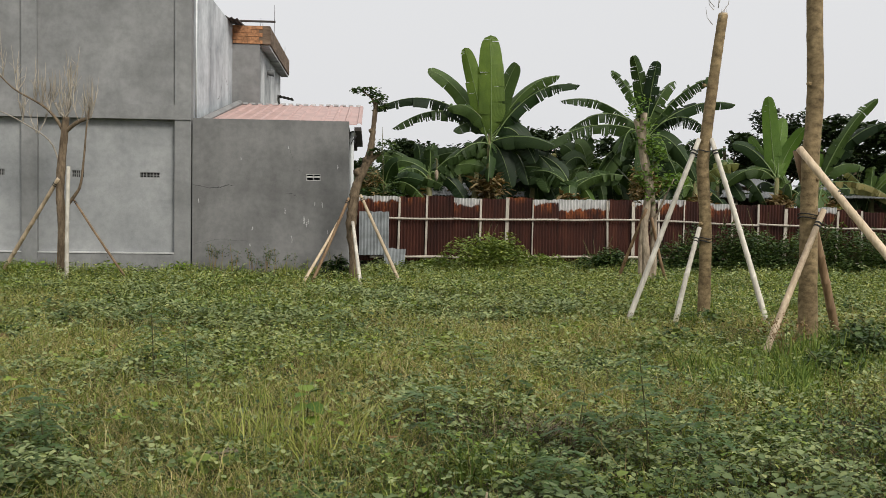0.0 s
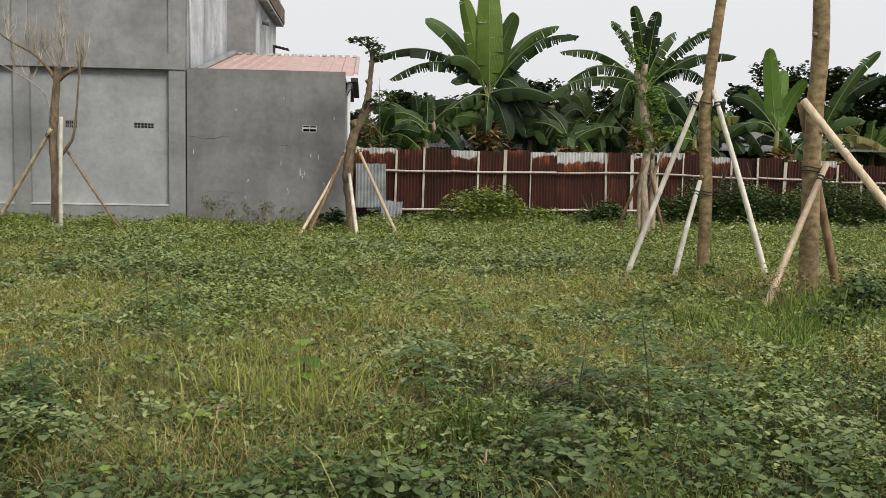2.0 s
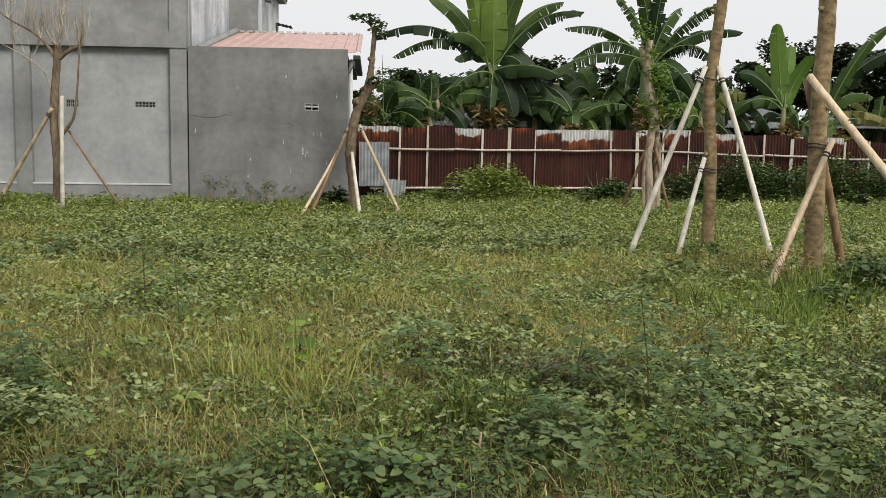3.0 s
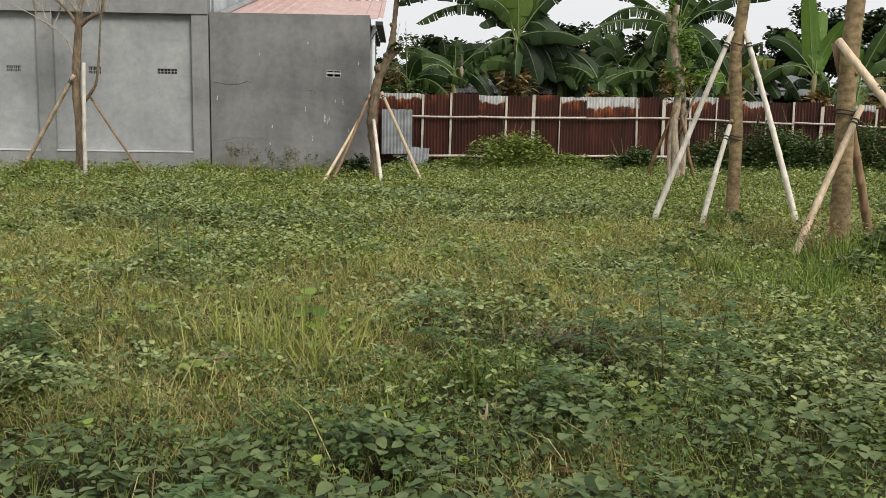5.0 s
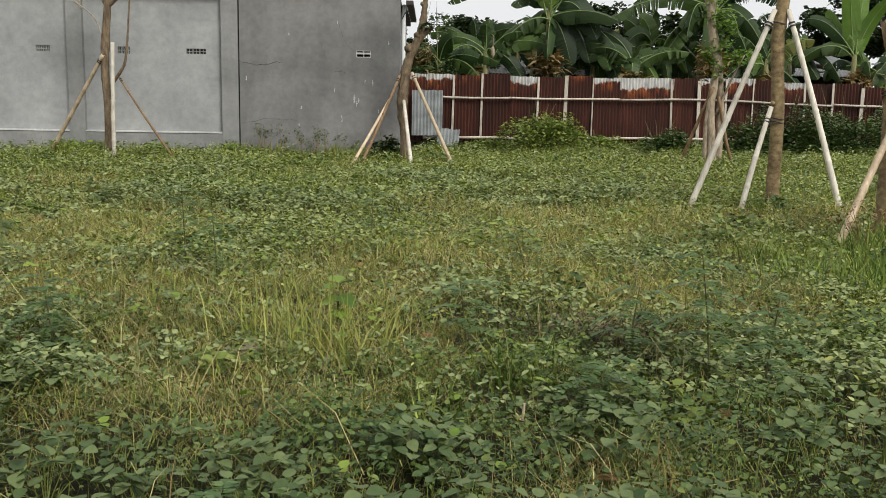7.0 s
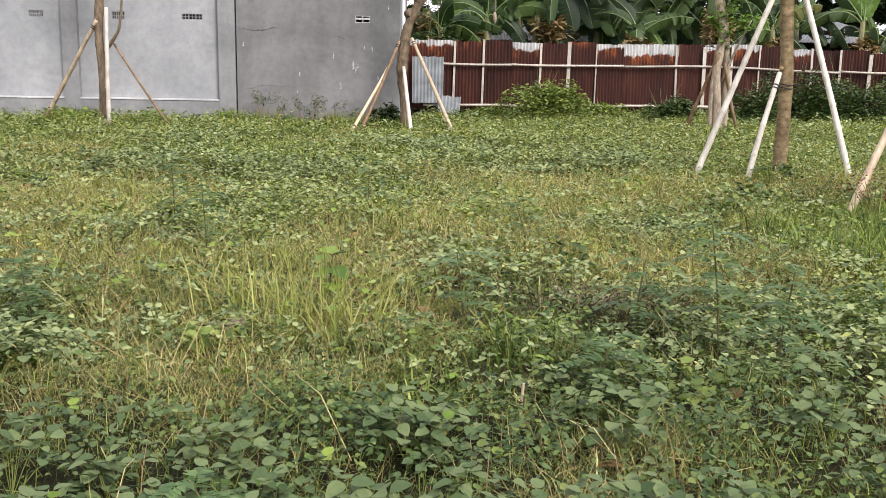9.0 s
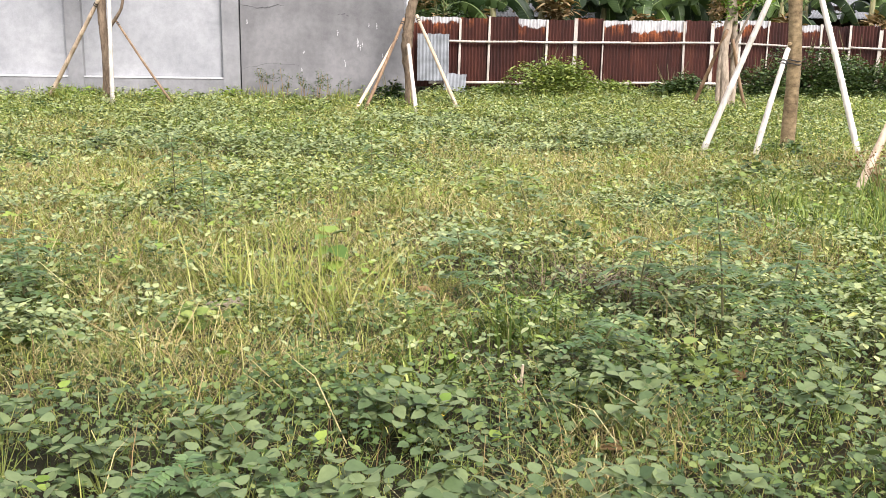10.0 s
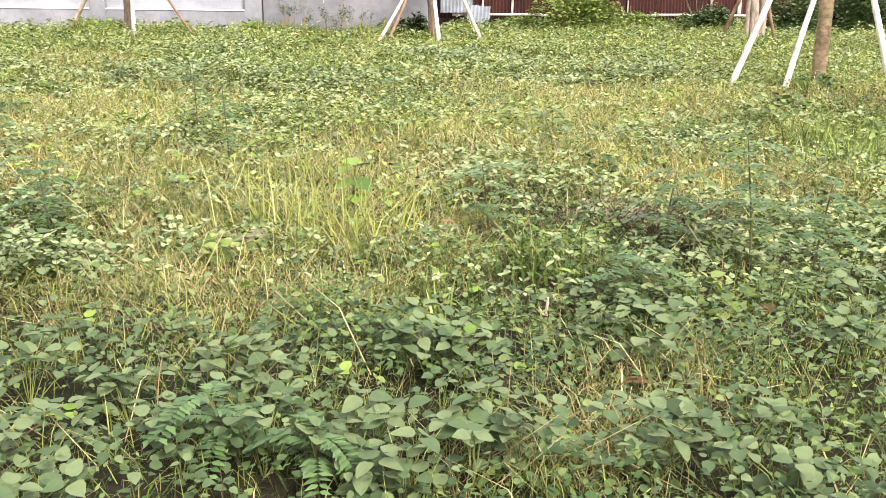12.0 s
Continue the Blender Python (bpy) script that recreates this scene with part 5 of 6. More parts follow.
for i, (x, y, h, s) in enumerate(((13.4, 60, 7.0, 2.9), (17.1, 62, 8.1, 2.6), (20.1, 58, 7.2, 2.6), (23.1, 60, 6.5, 3.0), (10.4, 64, 6.3, 3.0), (26.5, 63, 6.9, 3.2), (-6.1, 55, 5.3, 2.3), (-2.7, 58, 5.4, 2.4), (0.6, 60, 5.6, 2.5), (3.8, 58, 6.2, 2.6), (7.1, 60, 5.9, 2.7), (-10.0, 57, 5.5, 2.6))):
    far_tree(x, y, h, s, 200 + i)


# ---- growth on the plot ----
def plot_edge(x):
    """How far back the open plot reaches at x."""
    wall = 20.70 + 0.1405 * (x + 5.78)
    fence = np.interp(x, [p[0] for p in FENCE], [p[1] for p in FENCE]) - 0.15
    return np.where(x < -2.42, wall, fence)


def scatter(rng, density, y0, y1, keep=None, margin=1.4):
    w0, w1 = 0.56 * max(y0, 0) + margin, 0.56 * max(y1, 0) + margin
    n = int(density * (w0 + w1) * (y1 - y0))
    y = rng.uniform(y0, y1, n * 2)
    w = 0.56 * np.maximum(y, 0) + margin
    y = y[rng.uniform(0, w1, n * 2) < w][:n]
    w = 0.56 * np.maximum(y, 0) + margin
    x = rng.uniform(-1, 1, len(y)) * w + 0.25
    ok = y < plot_edge(x)
    if keep is not None:
        ok &= rng.uniform(0, 1, len(y)) < keep(x, y)
    x, y = x[ok], y[ok]
    return np.stack([x, y, ground_height(x, y)], -1)


def spots(x, y, centres):
    out = np.zeros_like(x)
    for cx, cy, r in centres:
        out = np.maximum(out, np.exp(-(((x - cx) / r) ** 2 + ((y - cy) / (r * 0.8)) ** 2)))
    return out


DRY_SPOTS = ((-1.34, 6.40, 0.75), (-3.91, 9.95, 1.0), (-0.37, 6.46, 0.85), (1.56, 11.88, 1.0), (-0.91, 8.81, 0.6), (0.84, 9.78, 0.7), (1.12, 4.45, 0.4), (0.95, 4.00, 0.35), (-2.67, 7.54, 0.6), (3.64, 12.89, 0.9), (-1.31, 4.95, 0.35), (-0.9, 5.4, 0.55), (-0.2, 5.5, 0.5), (-2.3, 7.0, 0.8), (-1.6, 8.0, 0.7), (0.2, 9.0, 0.8), (-3.4, 11.6, 0.8), (0.1, 12.6, 0.9), (-6.0, 14.5, 1.2))
LEGUME_SPOTS = ((-0.55, 4.20, 0.6), (-1.40, 4.49, 0.5), (1.79, 4.63, 0.35), (0.40, 4.51, 0.3), (0.13, 8.10, 0.6), (0.00, 3.73, 0.45), (-1.59, 5.36, 0.45), (2.39, 5.92, 0.5), (1.44, 3.90, 0.45), (-2.38, 6.52, 0.5), (0.25, 7.4, 0.5), (1.3, 9.6, 0.6), (-2.6, 12.6, 0.8), (1.2, 14.0, 0.8), (-5.0, 17.0, 1.0), (-1.4, 16.0, 0.9))


SHADY_SPOTS = ((1.87, 5.29, 1.2), (1.79, 4.26, 0.7), (0.72, 4.37, 0.5), (2.50, 4.80, 0.8), (1.14, 6.83, 0.5), (3.01, 7.78, 1.0), (0.88, 5.22, 0.6), (2.66, 6.68, 0.9), (-2.18, 6.04, 0.7), (-1.03, 4.76, 0.4), (2.6, 5.6, 0.8), (3.2, 6.4, 0.8), (2.9, 5.0, 0.7), (4.6, 10.6, 0.9))


def mixture(x, y):
    """Which plants rule a place: shares of dry grass, legume, green grass, light weeds and dark weeds, adding up to 1."""
    fields = []
    for k, bias in enumerate((0.02, -0.05, 0.04, 0.12, -0.12)):
        n = value_noise(x * 0.62, y * 0.62, 200 + k) * 0.55 + value_noise(x * 1.7, y * 1.7, 220 + k) * 0.30 + value_noise(x * 4.0, y * 4.0, 240 + k) * 0.15
        fields.append(n + bias)
    fields[0] = fields[0] + 0.55 * spots(x, y, DRY_SPOTS)
    fields[1] = fields[1] + 0.60 * spots(x, y, LEGUME_SPOTS)
    fields[4] = fields[4] + 0.28 * spots(x, y, SHADY_SPOTS)
    far = np.clip((y - 12.0) / 6.0, 0, 1)
    fields[2] = fields[2] + 0.16 * far
    fields[3] = fields[3] + 0.16 * far
    fields[1] = fields[1] + 0.05 * np.clip((y - 7.0) / 3.0, 0, 1) - 0.10 * far
    fields[4] = fields[4] - 0.12 * far
    e = np.exp(np.array(fields) * 14.0)
    return e / e.sum(0)


def dryness(x, y):
    return mixture(x, y)[0]


def legume_share(x, y):
    m = mixture(x, y)
    return 0.07 + 0.93 * m[1] + 0.12 * m[3]


def light_share(x, y):
    m = mixture(x, y)
    return 0.16 + 0.84 * m[3] + 0.25 * m[2]


def dark_share(x, y):
    return 0.05 + 0.95 * mixture(x, y)[4]


def green_share(x, y):
    m = mixture(x, y)
    return (0.35 + 0.65 * clumped(x, y)) * (0.28 + 0.22 * (y < 7) + 0.72 * m[2] + 0.25 * m[0])


def trefoil(rng, places, size, template, height, pitch=(-0.25, 0.45)):
    """Three leaflets round each stalk end."""
    n = len(places)
    p = places.copy()
    p[:, 2] += rng.uniform(height[0], height[1], n)
    a = rng.uniform(0, 2 * np.pi, n)
    q = np.repeat(p, 3, 0)
    head = np.repeat(a, 3) + np.tile([0, 2.0, -2.0], n) + rng.normal(0, 0.25, 3 * n)
    q[:, 0] += -np.sin(head) * 0.008
    q[:, 1] += np.cos(head) * 0.008
    return leaves_at(rng, q, template, size, pitch, head, 0.25)


def canopy(x, y):
    """How far the growth swells up in clumps, in metres."""
    return 0.17 * clumped(x, y) ** 1.3 + 0.04 * patchiness(x, y, 5.2, 62)


def clumped(x, y):
    """0 in the hollows between plants, 1 over a plant, about half a metre apart."""
    n = value_noise(x * 2.6 + 0.6 * np.sin(y), y * 2.6, 63) * 0.7 + value_noise(x * 5.5, y * 5.5, 64) * 0.3
    return np.clip((n - 0.30) * 2.4, 0, 1)


def lifted(rng, p, share=(0.2, 1.0)):
    p[:, 2] += canopy(p[:, 0], p[:, 1]) * rng.uniform(share[0], share[1], len(p))
    return p


def grow():
    rng = np.random.default_rng(7)
    # grass, thick and fine near the camera's line, broader and sparser away from it
    for y0, y1, dens, length, width, seg in ((2.2, 7.0, 2600, (0.04, 0.17), (0.002, 0.005), 2), (7.0, 12.0, 1500, (0.05, 0.18), (0.004, 0.008), 2), (12.0, 18.0, 1050, (0.06, 0.18), (0.006, 0.011), 2), (18.0, 27.6, 1050, (0.08, 0.24), (0.008, 0.016), 1)):
        faces = BLADE if seg == 2 else BLADE_FAR
        bulk("grass", blades_at(rng, lifted(rng, scatter(rng, dens, y0, y1, green_share), (0, 0.6)), length, width, (0.85, 0.45), seg), faces, M_NEARGRASS if y0 < 5 else M_GRASS, "short green grass over the whole plot", "grass")
        bulk("dry_grass", blades_at(rng, lifted(rng, scatter(rng, dens * 0.8, y0, y1, lambda x, y: 0.09 + 0.91 * dryness(x, y)), (0, 0.7)), length, width, (1.2, 0.45), seg), faces, M_DRY, "straw-coloured dry grass in patches on the plot", "grass")
        bulk("yellow_grass", blades_at(rng, lifted(rng, scatter(rng, dens * 0.30, y0, y1, lambda x, y: 0.20 + 0.12 * (y < 6) + 0.60 * dryness(x, y)), (0, 0.7)), (length[0], length[1] * 1.3), width, (0.8, 0.45), seg), faces, M_YELLOW, "yellow-green grass blades among the weeds", "grass")
    bulk("grass", blades_at(rng, scatter(rng, 250, -3.0, 2.2, None, 3.0), (0.08, 0.25), (0.006, 0.012), (0.5, 0.3), 1), BLADE_FAR, M_GRASS, "short green grass over the whole plot", "grass")
    for name, dens, make, faces, material, label, cat in (
            ("grass", 170, lambda p: blades_at(rng, p, (0.10, 0.30), (0.012, 0.026), (0.8, 0.4), 1), BLADE_FAR, M_GRASS, "short green grass over the whole plot", "grass"),
            ("dry_grass", 60, lambda p: blades_at(rng, p, (0.10, 0.30), (0.012, 0.026), (0.9, 0.4), 1), BLADE_FAR, M_DRY, "straw-coloured dry grass in patches on the plot", "grass"),
            ("low_weeds", 190, lambda p: leaves_at(rng, p, DIAMOND[0], (0.05, 0.10), (-0.4, 0.6)), DIAMOND[1], M_WEED, "low mixed green weeds over the plot", "weeds"),
            ("legume_cover", 90, lambda p: leaves_at(rng, p, DIAMOND[0], (0.06, 0.11), (-0.4, 0.5)), DIAMOND[1], M_PALELEGUME, "grey-green creeping legume with three round leaflets", "ground cover")):
        n = dens * 34 * 36
        x, y = rng.uniform(-17, 17, n), rng.uniform(-8.5, 27.5, n)
        inside = (np.abs(x - 0.25) < 0.56 * np.maximum(y, 0) + 1.2) & (y > 2.4)
        ok = ~inside & (y < plot_edge(x)) & (rng.uniform(0, 1, n) < 0.3 + 0.7 * clumped(x, y))
        p = np.stack([x[ok], y[ok], ground_height(x[ok], y[ok])], -1)
        if cat != "grass":
            p[:, 2] += rng.uniform(0.02, 0.15, len(p))
        bulk(name, make(p), faces, material, label, cat)
    for y0, y1, dens, width in ((2.6, 8.0, 700, (0.002, 0.005)), (8.0, 20.0, 240, (0.005, 0.010))):
        p = lifted(rng, scatter(rng, dens, y0, y1, lambda x, y: 0.03 + 0.62 * dryness(x, y) * patchiness(x, y, 1.1, 91)), (0, 0.6))
        bulk("dead_grass", blades_at(rng, p, (0.05, 0.20), width, (1.0, 0.5)), BLADE, M_BANANA_DEAD, "reddish brown dead grass in the dry patches", "grass")
    # creeping legume with three leaflets
    for y0, y1, dens, size, tmpl, hh in ((2.2, 5.2, 190, (0.020, 0.048), OVAL, (0.02, 0.12)), (5.2, 10.0, 470, (0.022, 0.050), OVAL, (0.02, 0.10)), (10.0, 17.0, 380, (0.028, 0.060), OVAL, (0.02, 0.11)), (17.0, 27.6, 105, (0.035, 0.075), OVAL, (0.04, 0.15))):
        bulk("legume_cover", trefoil(rng, lifted(rng, scatter(rng, dens, y0, y1, legume_share), (0.5, 1.1)), size, tmpl[0], hh, (-0.5, 0.65)), tmpl[1], M_LEGUME if y0 < 5 else M_PALELEGUME, "grey-green creeping legume with three round leaflets", "ground cover")
    # small weeds everywhere
    for y0, y1, dens, size, tmpl in ((2.2, 7.0, 1500, (0.014, 0.042), LANCE), (2.2, 7.0, 1400, (0.016, 0.040), OVAL), (7.0, 13.0, 700, (0.014, 0.038), OVAL), (7.0, 13.0, 700, (0.018, 0.050), LANCE), (13.0, 19.0, 560, (0.028, 0.060), LANCE), (13.0, 19.0, 260, (0.022, 0.046), OVAL), (19.0, 27.6, 300, (0.04, 0.09), LANCE)):
        p = lifted(rng, scatter(rng, dens, y0, y1, lambda x, y: light_share(x, y) * (0.3 + 0.25 * (y < 5) + 0.7 * clumped(x, y))), (0.1, 1.0))
        p[:, 2] += rng.uniform(0.01, 0.10, len(p))
        bulk("low_weeds", leaves_at(rng, p, tmpl[0], size, (-0.4, 0.8)), tmpl[1], M_NEARWEED if y0 < 5 else M_WEED, "low mixed green weeds over the plot", "weeds")
    for y0, y1, dens, size, tmpl in ((2.2, 6.0, 1800, (0.012, 0.036), LANCE), (2.2, 6.0, 900, (0.013, 0.034), OVAL), (6.0, 12.0, 1300, (0.018, 0.044), OVAL), (12.0, 27.6, 420, (0.03, 0.065), DIAMOND)):
        p = lifted(rng, scatter(rng, dens, y0, y1, lambda x, y: dark_share(x, y) * (0.3 + 0.25 * (y < 5) + 0.7 * clumped(x, y))), (0.1, 1.2))
        p[:, 2] += rng.uniform(0.01, 0.17, len(p))
        bulk("dark_weeds", leaves_at(rng, p, tmpl[0], size, (-0.5, 0.6)), tmpl[1], M_DARKWEED, "dark green leafy weeds in patches on the plot", "weeds")
    p = lifted(rng, scatter(rng, 5, 3.0, 26.0, lambda x, y: patchiness(x, y, 0.9, 51) ** 2))
    bulk("lime_weeds", trefoil(rng, p, (0.03, 0.06), OVAL[0], (0.05, 0.18)), OVAL[1], M_LIME, "lime-green young weed leaves scattered on the plot", "weeds")
    # rounded weed clumps of several kinds
    for seed, dens, radius, size, leafy, material, label in ((1, 1.5, (0.12, 0.34), (0.028, 0.056), OVAL, M_PALELEGUME, "rounded grey-green weed clumps over the plot"), (2, 2.2, (0.12, 0.36), (0.026, 0.058), LANCE, M_WEED, "rounded green weed clumps over the plot"), (3, 1.0, (0.14, 0.38), (0.035, 0.075), OVAL, M_SHRUB, "taller leafy weed clumps over the plot"), (4, 0.9, (0.14, 0.34), (0.026, 0.055), LANCE, M_BLUEWEED, "bluish fine-leaved weed clumps over the plot"), (5, 0.7, (0.12, 0.30), (0.035, 0.075), OVAL, M_DARKWEED, "dark green weed clumps over the plot"), (6, 0.5, (0.10, 0.26), (0.035, 0.070), LANCE, M_LIME, "fresh lime-green weed clumps over the plot")):
        c = scatter(rng, dens, 5.2, 26.5, lambda x, y: np.clip(0.15 + patchiness(x, y, 0.45, 70 + seed) * 1.2 - 0.5 * spots(x, y, DRY_SPOTS), 0, 1))
        n = 95
        r = rng.uniform(radius[0], radius[1], len(c))
        d = rng.normal(size=(len(c), n, 3))
        d /= np.linalg.norm(d, axis=2)[..., None]
        d[..., 2] = np.abs(d[..., 2]) * rng.uniform(0.5, 1.1, len(c))[:, None]
        p = c[:, None, :] + d * (r[:, None] * rng.uniform(0.45, 1.0, (len(c), n)))[..., None]
        bulk("weed_clumps", leaves_at(rng, p.reshape(-1, 3), leafy[0], size, (-0.5, 0.6)), leafy[1], material, label, "weeds")
    # bent stalks, upright reddish stems and fallen straw
    p = scatter(rng, 14, 2.4, 9.0)
    bulk("dead_stalks", blades_at(rng, p, (0.15, 0.36), (0.003, 0.006), (0.25, 0.2)), BLADE, M_BANANA_DEAD, "thin brown dead stalks among the weeds", "weeds")
    p = lifted(rng, scatter(rng, 120, 2.4, 14.0, lambda x, y: 0.10 + 0.9 * dryness(x, y)))
    bulk("fallen_straw", blades_at(rng, p, (0.2, 0.5), (0.003, 0.006), (1.25, 0.3)), BLADE, M_DRY, "fallen straw lying over the weeds", "grass")
    p = scatter(rng, 3.2, 2.8, 16.0, lambda x, y: 0.3 + 0.7 * dryness(x, y))
    p[:, 2] += rng.uniform(0.02, 0.08, len(p))
    bulk("leaf_litter", leaves_at(rng, p, OVAL[0], (0.05, 0.10), (-0.5, 0.5)), OVAL[1], M_DEADLEAF, "brown fallen leaves among the grass", "leaf litter")


def leaflet(s, origin, heading, pitch, size):
    """One round leaflet with a raised margin and a small point, added to a shape."""
    ca, sa, cp, sp = math.cos(heading), math.sin(heading), math.cos(pitch), math.sin(pitch)
    k = len(s.v)
    ring = ((0, 0), (0.30, 0.08), (0.42, 0.28), (0.37, 0.55), (0.19, 0.82), (0, 1.0))
    outline = [(w, l, 0.30 * w * w / 0.15 * 0.25) for w, l in ring] + [(-w, l, 0.30 * w * w / 0.15 * 0.25) for w, l in ring[-2:0:-1]]
    spine = [(0, l, -0.06 * l * l) for l in (0.34, 0.62, 0.86)]
    for w, l, z in outline + spine:
        z -= 0.10 * l * l
        x, y, h = w * size, l * size, z * size
        y, h = y * cp - h * sp, y * sp + h * cp
        s.v.append((origin[0] + x * ca - y * sa, origin[1] + x * sa + y * ca, origin[2] + h))
    a, b, c = k + 10, k + 11, k + 12
    s.f += [(k, k + 1, k + 2, a), (a, k + 2, k + 3, b), (b, k + 3, k + 4, c), (c, k + 4, k + 5), (k, a, k + 8, k + 9), (a, b, k + 7, k + 8), (b, c, k + 6, k + 7), (c, k + 5, k + 6)]


def build_legumes():
    """Creeping legumes near the path: each plant with its leaves of three leaflets on thin stalks."""
    rnd = random.Random(17)
    shapes = []
    for k in range(7):
        s = Shape()
        size = rnd.uniform(0.048, 0.088)
        for h in (0, 2.0, -2.0):
            a = h + rnd.uniform(-0.25, 0.25)
            leaflet(s, (-math.sin(a) * 0.012, math.cos(a) * 0.012, rnd.uniform(-0.004, 0.004)), a, rnd.uniform(-0.45, 0.35), size * rnd.uniform(0.82, 1.05))
        shapes.append(s.mesh("leaf", M_LEGUME, True))
    beds = ((-0.60, 4.15, 0.75), (-1.49, 4.44, 0.6), (1.83, 4.63, 0.6), (0.40, 4.51, 0.35), (-0.04, 3.73, 0.5), (1.44, 3.90, 0.5), (-1.69, 5.27, 0.5), (0.59, 3.87, 0.35), (2.22, 5.28, 0.5), (1.03, 4.68, 0.25), (-0.75, 3.45, 0.45), (-0.25, 3.25, 0.4), (1.7, 3.4, 0.4))
    for i in range(54):
        bx, by, br = beds[i % len(beds)]
        x, y = bx + rnd.gauss(0, br * 0.45), by + rnd.gauss(0, br * 0.28)
        plant = thing("legume_plant", (x, y, float(ground_height(x, y))), "creeping legume with round grey-green leaflets in threes", "ground cover plant", "creeping legumes near the path")
        for k in range(rnd.randint(8, 12)):
            a, r = rnd.uniform(0, 6.28), rnd.uniform(0.02, 0.17)
            top = (math.cos(a) * r, math.sin(a) * r, rnd.uniform(0.07, 0.26))
            part("leaf", shapes[rnd.randrange(7)], None, plant, at=pose(*top, rnd.uniform(-22, 22), rnd.uniform(-22, 22), rnd.uniform(0, 360)))
            part("stalk", Shape().tube([(0, 0, -0.01), (top[0] * 0.5, top[1] * 0.5, top[2] * 0.7), top], [0.002, 0.0018, 0.0014], 4), M_WEED, plant)


def tuft(name, x, y, count, length, width, spread, lean, material, label, group, seed):
    rng = np.random.default_rng(seed)
    p = np.zeros((count, 3))
    p[:, :2] = rng.normal(0, spread, (count, 2))
    ob = thing(name, (x, y, float(ground_height(x, y)) - 0.01), label, "grass clump", group)
    bulk("tuft", blades_at(rng, p, length, width, lean), BLADE, material, "", "", ob)


def feathery(x, y, height, fronds, seed, material, label):
    """A seedling with an upright stem and paired fine leaflets on each frond."""
    rng = np.random.default_rng(seed)
    ob = thing("feathery_seedling", (x, y, float(ground_height(x, y))), label, "seedling", "feathery seedlings on the plot")
    lean = rng.uniform(-0.12, 0.12, 2)
    part("stem", Shape().tube([(0, 0, -0.03), (lean[0] * 0.4, lean[1] * 0.4, height * 0.5), (lean[0], lean[1], height)], [0.007, 0.005, 0.003], 6), M_STEM, ob)
    for k in range(fronds):
        q = 0.3 + 0.7 * (k + 0.5) / fronds
        o = np.array([lean[0] * q, lean[1] * q, height * q])
        a = k * 2.4 + rng.uniform(-0.4, 0.4)
        l = rng.uniform(0.17, 0.30) * (1.1 - 0.35 * q)
        d = np.array([math.cos(a), math.sin(a), 0])
        side = np.array([-d[1], d[0], 0])
        pairs = 13
        t = (np.arange(pairs) + 1) / pairs
        line = o + d * (l * t)[:, None] + np.array([0, 0, 1.0]) * (l * (0.55 * t - 0.75 * t * t))[:, None]
        pl = np.concatenate([line, line])
        head = np.concatenate([np.full(pairs, a - np.pi / 2 + 1.15), np.full(pairs, a - np.pi / 2 - 1.15)])
        ob2 = bulk("frond", leaves_at(rng, pl, LANCE[0] * np.array([1.35, 1, 1]), (0.034, 0.056), (-0.15, 0.15), head, 0.1), LANCE[1], material, "", "", ob)


